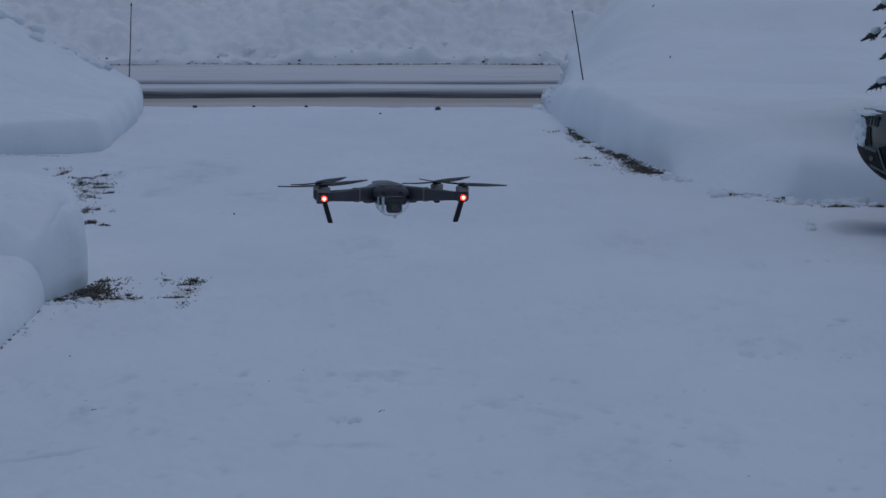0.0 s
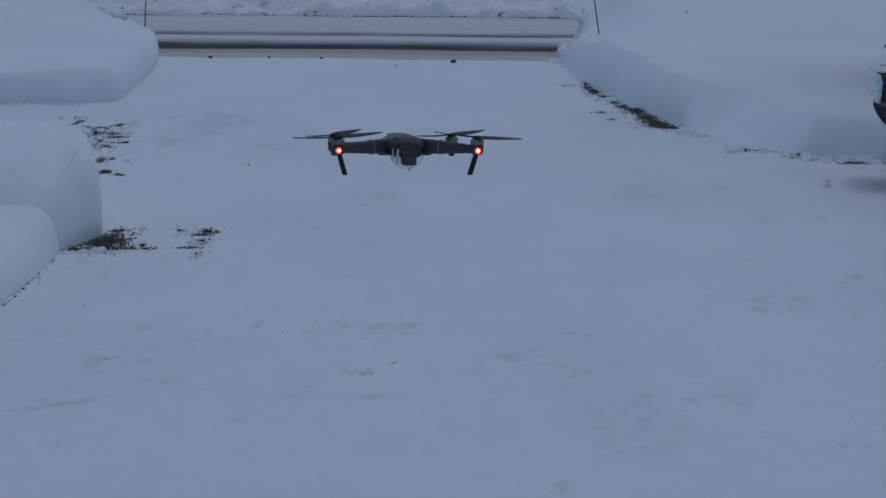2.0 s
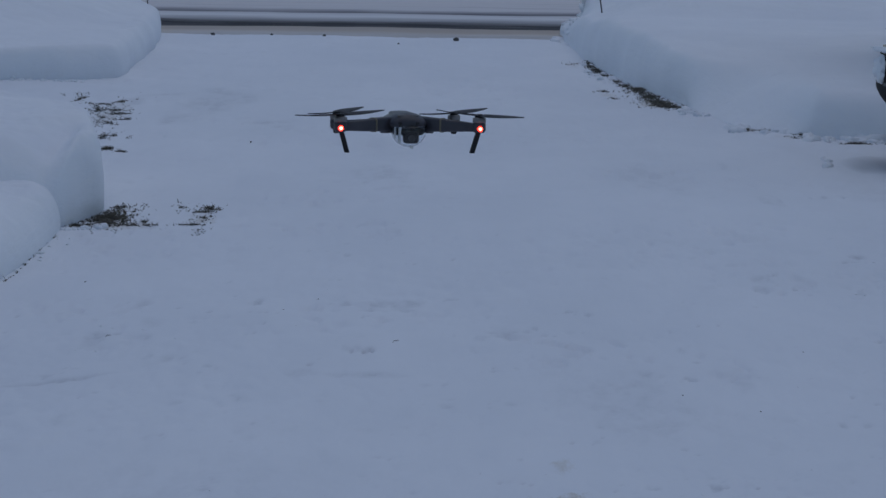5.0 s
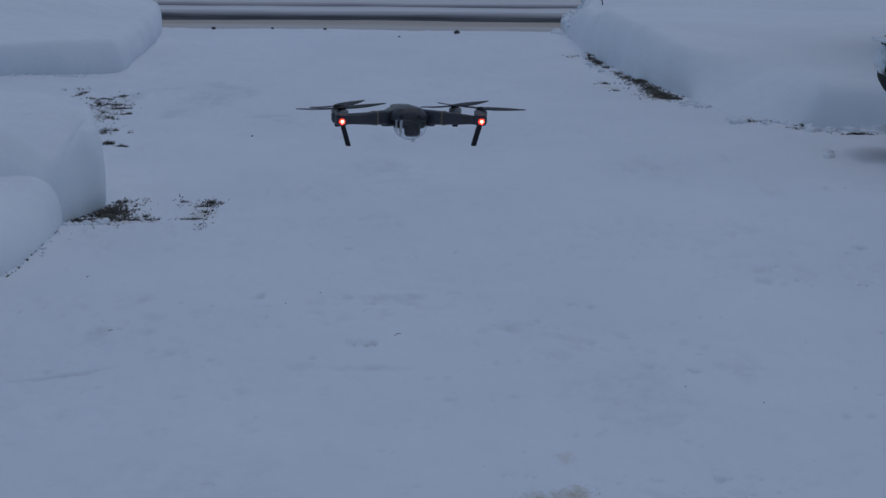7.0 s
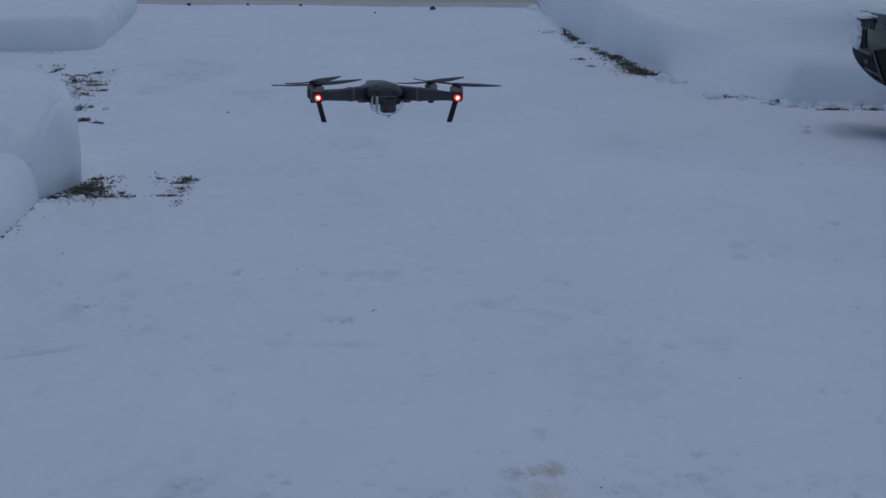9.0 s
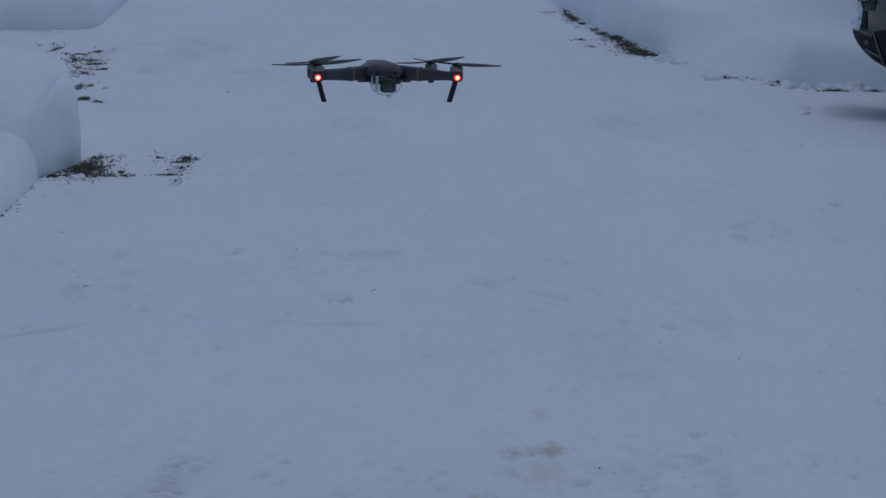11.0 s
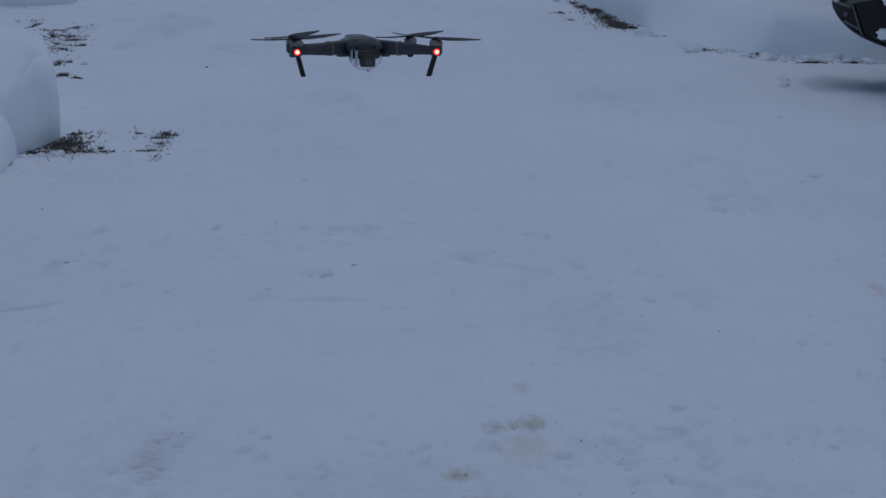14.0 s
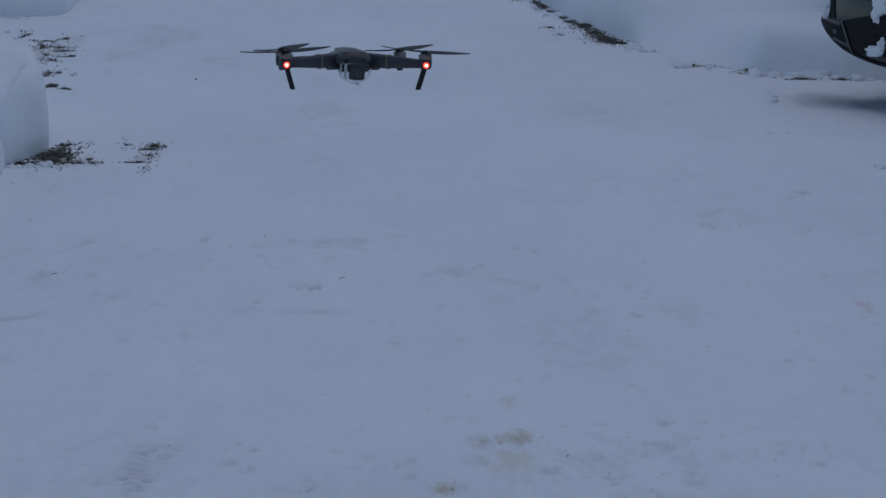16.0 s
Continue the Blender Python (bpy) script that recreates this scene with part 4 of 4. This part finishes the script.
def car_snow():
    """The snow lying on the bonnet, roof and nose."""
    out = []
    for x0, x1, w, z0, z1, h in ((0.06, 1.30, 0.86, 0.855, 0.985, 0.07), (2.1, 3.7, 0.55, 1.49, 1.50, 0.16)):
        x, y = np.meshgrid(np.linspace(x0, x1, 40), np.linspace(-w, w, 50))
        u, v = (x - x0) / (x1 - x0), np.abs(y) / w
        d = np.minimum(np.minimum(u, 1 - u) * (x1 - x0), (1 - v) * w)
        curve = 0.13 * (v * w / 0.9) ** 4 * (1 - u) if x0 < 1 else 0
        k = np.clip(d / 0.12, 0, 1)
        z = z0 + (z1 - z0) * u - 0.045 * v ** 3 + h * (1 - (1 - k) ** 2) ** 0.6 + 0.03 * fbm(x, y, 4.0, 3, x0) * k - 0.02 * (k <= 0)
        ob = sheet("snow_cover", np.stack([x + curve, y, z], -1).reshape(-1, 3), grid_faces(40, 50), SNOW_BANK)
        out.append(tagged(ob, "thick white snow lying on the car", "snow cover"))
    return out


auto = car()
CAR_POSE = pose(3.315, 17.3, 0.0, 0, 0, 28)
auto.matrix_basis = CAR_POSE
for ob in car_snow():
    ob.matrix_basis = CAR_POSE

TEMPLATES = {}


def blobs(name, items, mat, parent=None, depth=2):
    """Many ragged lumps in one mesh; items: a matrix and a seed for each."""
    if depth not in TEMPLATES:
        bm = bmesh.new()
        bmesh.ops.create_icosphere(bm, subdivisions=depth, radius=1)
        bm.verts.ensure_lookup_table()
        TEMPLATES[depth] = np.array([v.co for v in bm.verts]), np.array([[v.index for v in f.verts] for f in bm.faces])
        bm.free()
    base, tris = TEMPLATES[depth]
    verts, faces = [], []
    for i, (m, seed) in enumerate(items):
        shift = Vector((seed * 3.1, seed * 1.7, seed))
        k = np.array([1 + 0.5 * noise.noise(Vector(c) * 1.15 + shift) + 0.2 * noise.noise(Vector(c) * 3 + shift) for c in base])
        mm = np.array(m)
        verts.append((base * k[:, None]) @ mm[:3, :3].T + mm[:3, 3])
        faces.append(tris + i * len(base))
    return sheet(name, np.concatenate(verts), np.concatenate(faces), mat, parent)


# ---------------------------------------------------------------- spruce behind the car


def spruce(x, y, z):
    thing = new("spruce_tree")
    rnd = random.Random(3)
    part("trunk", bm_loft(tube_rings([(0, 0, -0.5), (0.02, 0.01, 1.2), (-0.02, 0.03, 3.2), (0, 0, 6.0)], [0.13, 0.115, 0.07, 0.01], 12)), BARK, thing)
    needles, loads, wood = bmesh.new(), [], bmesh.new()

    def spindle(bm, a, b, r, n=5):
        rows = []
        for ring in tube_rings([a, a.lerp(b, 0.35), a.lerp(b, 0.8), b], [r * 0.6, r, r * 0.7, r * 0.1], n):
            rows.append([bm.verts.new(c) for c in ring])
        for p, q in zip(rows, rows[1:]):
            for i in range(n):
                bm.faces.new((p[i], p[(i + 1) % n], q[(i + 1) % n], q[i]))

    def bristles(a, b, count, length):
        along = (b - a).normalized()
        for _ in range(count):
            at = a.lerp(b, rnd.random())
            out = Vector((rnd.gauss(0, 1), rnd.gauss(0, 1), rnd.gauss(0, 1))).cross(along).normalized() * length + along * length * 0.9
            s = along.cross(out).normalized() * 0.0022
            needles.faces.new([needles.verts.new(c) for c in (at - s, at + s, at + out)])

    for level in range(-2, 22):
        zc = 0.95 + level * 0.24
        reach = 2.05 * (1 - zc / 6.4) ** 0.85 * (0.74 if level < 0 else 0.82 if zc < 1.4 else 1.0)
        for k in range(11):
            az = level * 1.1 + k * math.pi / 5.5 + rnd.uniform(-0.2, 0.2)
            r = reach * rnd.uniform(0.86, 1.06)
            c, s = math.cos(az), math.sin(az)
            pts = [Vector((c * r * u, s * r * u, zc + 0.12 * u - 0.42 * u * u * r)) for u in np.linspace(0.04, 1, 7)]
            rows = [[wood.verts.new(q) for q in ring] for ring in tube_rings(pts, [0.022 * (1 - 0.85 * i / 6) for i in range(7)], 5)]
            for p, q in zip(rows, rows[1:]):
                for i in range(5):
                    wood.faces.new((p[i], p[(i + 1) % 5], q[(i + 1) % 5], q[i]))
            near = c < 0.2 and level < 9
            for i in range(2, 7):
                for side in (-1, 0, 1):
                    if side == 0 and i < 6:
                        continue
                    turn = az + side * rnd.uniform(0.5, 0.85)
                    ln = (0.34 - 0.035 * i) * rnd.uniform(0.8, 1.15) * min(1, r / 1.4 + 0.3)
                    a = pts[i]
                    b = a + Vector((math.cos(turn) * ln, math.sin(turn) * ln, -0.35 * ln))
                    spindle(needles, a, b, 0.028)
                    bristles(a, b, 64 if near else 8, 0.034)
                    if near:
                        for m in range(3):
                            q = a.lerp(b, 0.3 + 0.25 * m)
                            e = q + Vector((math.cos(turn + (m % 2 * 2 - 1) * 0.8) * 0.09, math.sin(turn + (m % 2 * 2 - 1) * 0.8) * 0.09, -0.05))
                            spindle(needles, q, e, 0.014, 4)
                            bristles(q, e, 20, 0.024)
                    if rnd.random() < 0.8:
                        mid = a.lerp(b, 0.42)
                        f = rnd.uniform(0.75, 1.2)
                        m = Matrix.Translation(mid + Vector((0, 0, 0.028))) @ Matrix.Rotation(turn, 4, "Z") @ Matrix.Rotation(0.33, 4, "Y") @ Matrix.Diagonal((ln * 0.46 * f, 0.055 * f, 0.034 * f, 1))
                        loads.append((m, rnd.uniform(0, 50)))
    crown = part("crown", needles, NEEDLE, thing, "dark green needles on drooping twigs", smooth=False)
    tagged(part("branches", wood, BARK, thing), kind="stuff")
    blobs("snow_load", loads, SNOW_BANK, thing, 1)["label"] = "white snow lying along the twigs"
    thing.matrix_basis = pose(x, y, z)
    return tagged(thing, "dark spruce with drooping snow-laden branches", "tree")


spruce(5.36, 22.3, surface(5.36, 22.3, *BANKS) + 0.36)

# ---------------------------------------------------------------- marker stakes


def stake(base, top):
    base, top = Vector(base), Vector(top)
    thing = new("marker_stake")
    axis = top - base
    rod = part("rod", bm_loft(tube_rings([base - axis * 0.25, base, base + axis * 0.5 + Vector((0.004, 0, 0)), top], [0.008, 0.008, 0.007, 0.006], 10)), STAKE, thing)
    part("cap", bm_loft(tube_rings([top - axis.normalized() * 0.03, top, top + axis.normalized() * 0.006], [0.0095, 0.0095, 0.005], 10)), BLACK, rod)
    return tagged(thing, "thin dark driveway marker stake leaning in snow", "stake", "driveway markers")


stake((-4.0, 31.9, surface(-4.0, 31.9, *BANKS)), (-3.94, 31.9, 1.24))
stake((1.62, 29.1, surface(1.62, 29.1, *BANKS)), (1.49, 29.1, 1.23))

# ---------------------------------------------------------------- bare grass at the foot of the banks


def grass_patch(label, spots, seed, on=()):
    """Thatch, soil and blades showing through thin snow in flat streaks; spots: x, y, half width, half length, tufts, how solid the soil is."""
    rnd = random.Random(seed)
    blades, tufts = bmesh.new(), bmesh.new()
    for cx, cy, rx, ry, count, solid in spots:
        if solid > 0.65:  # bare soil in the middle
            base = surface(cx, cy, *on)
            rings = []
            for q, h in ((1.0, -0.012), (0.8, 0.004), (0.45, 0.010)):
                ring = []
                for k in range(26):
                    a = 2 * math.pi * k / 26
                    w = q * (0.80 + 0.55 * noise.noise(Vector((cx * 7 + 1.9 * math.cos(a), cy * 3 + 1.9 * math.sin(a), 0.3))) + rnd.uniform(-0.12, 0.12))
                    x, y = cx + rx * w * math.cos(a), cy + ry * w * math.sin(a)
                    ring.append(tufts.verts.new((x, y, surface(x, y, *on) + h + rnd.uniform(-0.004, 0.006))))
                rings.append(ring)
            for p, q in zip(rings, rings[1:]):
                for k in range(26):
                    tufts.faces.new((p[k], p[(k + 1) % 26], q[(k + 1) % 26], q[k]))
            tufts.faces.new(rings[-1])
        for _ in range(int(5.0 * count)):
            a, q = rnd.uniform(0, 2 * math.pi), min(2.2, abs(rnd.gauss(0, 0.8)))
            x, y = cx + rx * q * math.cos(a), cy + ry * q * math.sin(a)
            if fbm(np.array([x * 0.5]), np.array([y * 0.42]), 40.0, 2, seed, 0.8)[0] < 0.0 - 0.4 * solid:
                continue
            z = surface(x, y, *on)
            far = y / 15.0
            lx, ly = (0.0015 + 0.012 * rnd.random() ** 2.5) * (0.5 + 0.8 * solid) * far, rnd.uniform(0.003, 0.011) * far
            c = tufts.verts.new((x, y, z + rnd.uniform(0.002, 0.007)))
            ring = []
            for k in range(7):
                t = 2 * math.pi * k / 7
                rr = rnd.uniform(0.45, 1.2)
                ring.append(tufts.verts.new((x + lx * rr * math.cos(t), y + ly * rr * math.sin(t), z - 0.002)))
            for k in range(7):
                tufts.faces.new((c, ring[k], ring[(k + 1) % 7]))
            for _ in range(rnd.randint(1, 4)):
                bx, by = x + rnd.uniform(-1, 1) * lx, y + rnd.uniform(-1, 1) * ly
                h, t = rnd.uniform(0.003, 0.010) * far + (rnd.uniform(0.004, 0.016) if rnd.random() < 0.10 + 0.12 * solid else 0), rnd.uniform(0, 2 * math.pi)
                lean = rnd.uniform(0.6, 3.0) * h
                w = rnd.uniform(0.0010, 0.0024)
                e = Vector((math.cos(t) * lean, 0.6 * math.sin(t) * lean, h))
                s = Vector((-math.sin(t), math.cos(t), 0)) * w
                b0 = Vector((bx, by, z))
                blades.faces.new([blades.verts.new(c2) for c2 in (b0 - s, b0 + s, b0 + e * 0.6 + s * 0.8 + Vector((0, 0, 0.15 * h)), b0 + e, b0 + e * 0.6 - s * 0.8 + Vector((0, 0, 0.15 * h)))])
    thing = new("grass_patch")
    part("thatch", tufts, SOIL, thing, "dark wet soil and thatch", smooth=False)
    part("blades", blades, GRASS, thing, "dead olive-brown grass blades", smooth=False)
    return tagged(thing, label, "grass", kind="stuff")


grass_patch("bare brown turf melted out beside the cut snow block", [
    (-2.07, 14.72, 0.145, 0.34, 170, 0.3), (-2.07, 14.69, 0.095, 0.33, 150, 0.95), (-1.88, 14.44, 0.104, 0.033, 44, 0.4), (-1.84, 14.55, 0.012, 0.05, 12, 0.6),
    (-2.05, 15.20, 0.086, 0.09, 30, 0.2), (-2.22, 14.44, 0.045, 0.12, 50, 0.6), (-2.0, 14.84, 0.047, 0.12, 30, 0.4)], 1)
grass_patch("thin streaks of turf showing through the drive's snow", [
    (-1.52, 15.20, 0.055, 0.10, 40, 0.45), (-1.55, 15.03, 0.066, 0.06, 24, 0.3), (-1.55, 14.44, 0.084, 0.025, 20, 0.2), (-1.51, 14.74, 0.06, 0.20, 22, 0.1), (-1.49, 14.22, 0.045, 0.14, 10, 0.0), (-1.70, 15.25, 0.045, 0.16, 30, 0.1)], 7)
grass_patch("sparse turf showing along the snowy drive edge", [
    (-2.93, 20.6, 0.14, 1.1, 90, 0.0), (-3.48, 22.6, 0.077, 0.08, 24, 0.2), (-3.36, 22.2, 0.04, 0.2, 22, 0.3), (-3.12, 21.64, 0.117, 0.11, 40, 0.3), (-3.06, 21.14, 0.06, 0.22, 30, 0.3), (-2.96, 21.89, 0.034, 0.09, 12, 0.3),
    (-2.93, 21.14, 0.095, 0.08, 26, 0.2), (-2.84, 20.86, 0.094, 0.06, 24, 0.2), (-2.72, 20.44, 0.06, 0.06, 22, 0.3), (-2.83, 20.04, 0.059, 0.09, 30, 0.3), (-2.72, 19.09, 0.03, 0.28, 28, 0.3),
    (-2.65, 19.17, 0.026, 0.17, 16, 0.4), (-2.52, 19.09, 0.017, 0.06, 8, 0.3), (-2.59, 18.37, 0.054, 0.08, 36, 0.5), (-2.47, 18.22, 0.045, 0.036, 12, 0.2)], 2)
grass_patch("strip of bare turf under the snow wall", [
    (1.38, 27.06, 0.037, 0.45, 70, 0.9), (1.42, 26.3, 0.055, 0.28, 70, 0.9), (1.48, 25.65, 0.046, 0.14, 24, 0.5), (1.56, 24.89, 0.06, 0.19, 30, 0.3), (1.60, 24.37, 0.055, 0.24, 40, 0.6),
    (1.69, 23.8, 0.09, 0.33, 90, 0.8), (1.74, 23.15, 0.11, 0.48, 130, 0.6), (1.80, 22.53, 0.125, 0.34, 130, 0.95), (1.92, 22.26, 0.09, 0.10, 40, 0.7)], 3)
grass_patch("faint streaks of turf on the drive beside the snow wall", [(1.35, 23.68, 0.085, 0.11, 22, 0.1), (1.17, 27.14, 0.085, 0.11, 14, 0.1), (1.40, 22.81, 0.051, 0.08, 8, 0.1)], 8)
grass_patch("thin line of turf at the foot of the bank", [
    (2.30, 20.22, 0.045, 0.07, 36, 0.9), (2.46, 20.26, 0.118, 0.035, 20, 0.1), (2.74, 20.02, 0.045, 0.08, 34, 0.8), (2.76, 19.74, 0.142, 0.06, 44, 0.3), (2.77, 19.66, 0.035, 0.09, 30, 0.6),
    (3.04, 19.43, 0.11, 0.035, 30, 0.3), (3.40, 19.45, 0.061, 0.04, 24, 0.4), (3.15, 19.44, 0.05, 0.045, 14, 0.6)], 4)
grass_patch("thin line of soil in the crevice under a snow bank", [(-2.262 - 0.06 * max(0, 12.6 - y), y, 0.004, 0.10, 3, 0.0) for y in (12.2, 12.45, 12.7, 12.95, 13.2, 13.42, 13.64, 13.84)], 5)
grass_patch("small dark clump of turf kicked up beside the parking place", [(2.95, 14.54, 0.03, 0.15, 60, 0.5)], 6)

# ---------------------------------------------------------------- clods, stones, twigs


def clods(label, spots, seed, on=(), mat=SNOW_BANK, depth=2, sunk=0.05):
    rnd = random.Random(seed)
    items = []
    for cx, cy, rx, ry, count, size in spots:
        for _ in range(count):
            x, y = cx + rx * rnd.uniform(-1, 1), cy + ry * rnd.uniform(-1, 1)
            r = size * (0.25 + 0.75 * rnd.random() ** 2)
            m = pose(x, y, surface(x, y, *on) - sunk * r, rnd.uniform(-25, 25), rnd.uniform(-25, 25), rnd.uniform(0, 360))
            items.append((m @ Matrix.Diagonal((1.25 * r, r, 0.75 * r, 1)), rnd.uniform(0, 50)))
    return tagged(blobs("snow_clods", items, mat, None, depth), label, "snow", kind="stuff")


clods("broken snow crumbs fallen at the foot of the bank", [(2.45, 20.3, 0.25, 0.3, 26, 0.07), (3.05, 19.62, 0.35, 0.10, 44, 0.05), (3.18, 19.72, 0.16, 0.08, 9, 0.11), (3.62, 19.62, 0.14, 0.08, 6, 0.10), (3.9, 19.5, 0.4, 0.12, 30, 0.07), (2.0, 21.7, 0.12, 0.3, 14, 0.05), (1.22, 31.0, 0.10, 0.6, 30, 0.07), (1.35, 26.5, 0.05, 1.5, 20, 0.04)], 1)
clods("jagged lumps broken off the end of the snow wall", [(1.36, 31.2, 0.10, 0.35, 16, 0.07), (1.50, 31.9, 0.08, 0.3, 10, 0.08), (1.30, 30.3, 0.05, 0.5, 10, 0.05)], 9, BANKS, sunk=0.25)
clods("trodden crumbs of snow beside the car", [(2.62, 17.80, 0.02, 0.05, 4, 0.045), (2.68, 18.2, 0.03, 0.10, 4, 0.035), (2.86, 14.5, 0.10, 0.35, 20, 0.045)], 2)
clods("broken chunks along the crest and foot of the ploughed pile", [(-3.95, 23.93, 0.35, 0.06, 60, 0.022), (-5.2, 23.72, 0.7, 0.06, 50, 0.022), (-4.75, 30.7, 0.22, 0.3, 10, 0.12), (-4.35, 30.9, 0.2, 0.3, 12, 0.09), (-5.3, 31.0, 0.3, 0.3, 8, 0.15)], 6, BANKS)
clods("crumbs at the cut edge of the snow block", [(-2.15, 14.3, 0.12, 0.12, 24, 0.03), (-2.2, 13.5, 0.06, 0.5, 14, 0.025)], 3)
clods("tiny crumbs of snow kicked about on the drive", [(0.85, 7.75, 0.55, 0.6, 170, 0.009), (-0.1, 7.6, 0.6, 0.4, 80, 0.008), (-0.75, 7.7, 0.25, 0.5, 50, 0.008), (-1.5, 11.1, 0.3, 0.5, 24, 0.012),
                                                            (2.3, 13.4, 0.35, 1.0, 40, 0.016), (-1.9, 14.2, 0.25, 0.25, 40, 0.014)], 7, depth=1, sunk=0.35)
clods("specks of dark grit lying on the trodden snow", [(0.7, 7.9, 0.7, 0.7, 12, 0.004), (-0.2, 7.7, 0.8, 0.5, 7, 0.004), (1.4, 9.5, 0.5, 1.5, 6, 0.004), (-1.2, 11.5, 0.6, 1.2, 6, 0.005)], 8, mat=STONE, depth=1)
FAR = [o for o in scene.objects if o.name == "road" or "far roadside" in o.get("label", "")]
clods("dirty ploughed snow lumps along the road edge", [(0, 40.65, 12, 0.12, 260, 0.05), (0, 41.4, 12, 0.4, 60, 0.10)], 4, FAR, SNOW_ROUGH)
clods("dark grit lumps along the far road edge", [(0, 40.62, 9, 0.10, 420, 0.026), (0, 40.85, 9, 0.15, 60, 0.025)], 5, FAR, STONE)


def stone(x, y, r, seed):
    bm = bmesh.new()
    bmesh.ops.create_icosphere(bm, subdivisions=2, radius=r)
    for v in bm.verts:
        v.co *= 1 + 0.5 * noise.noise(v.co / r * 1.3 + Vector((seed, 0, 0)))
        v.co.z *= 0.75
    ob = part("stone", bm, STONE)
    ob.matrix_basis = pose(x, y, surface(x, y) + 0.45 * r, 0, 0, 40 * seed)
    return tagged(ob, "small dark stone lying on packed snow", "stone", "stones by the road")


for i, (x, y, r) in enumerate(((-0.06, 30.45, 0.035), (-3.05, 30.85, 0.028), (-2.33, 30.9, 0.018), (-1.68, 30.85, 0.02), (-0.74, 29.7, 0.014), (-1.58, 18.9, 0.008))):
    stone(x, y, r, i + 1.0)


def twig(x, y, length, turn):
    z = surface(x, y, *BANKS)
    pts = [Vector((0, 0, -0.03)), Vector((0.01, 0, length * 0.5)), Vector((0.03, 0.01, length))]
    ob = part("twig", bm_loft(tube_rings(pts, [0.006, 0.007, 0.004], 7)), STAKE)
    ob.matrix_basis = pose(x, y, z, 20, 0, turn)
    return tagged(ob, "stub of a dark twig poking through deep snow", "twig", "twigs in the yard")


for x, y, l, a in ((2.61, 31.5, 0.025, 20), (2.58, 28.6, 0.022, 80), (4.10, 33.0, 0.05, 150)):
    twig(x, y, l, a)


def fallen_twig(x, y, length, turn):
    pts = [Vector((-length / 2, 0, 0.003)), Vector((0, 0.006, 0.006)), Vector((length / 2, 0, 0.004))]
    ob = part("fallen_twig", bm_loft(tube_rings(pts, [0.0011, 0.0016, 0.0009], 7)), STAKE)
    ob.matrix_basis = pose(x, y, surface(x, y), 0, 0, turn)
    return tagged(ob, "tiny dark twig lying on the packed snow", "twig", "twigs on the drive")


for x, y, l, a in ((-0.27, 10.92, 0.055, 62), (-1.55, 10.98, 0.035, 55), (-1.87, 12.45, 0.025, 80)):
    fallen_twig(x, y, l, a)
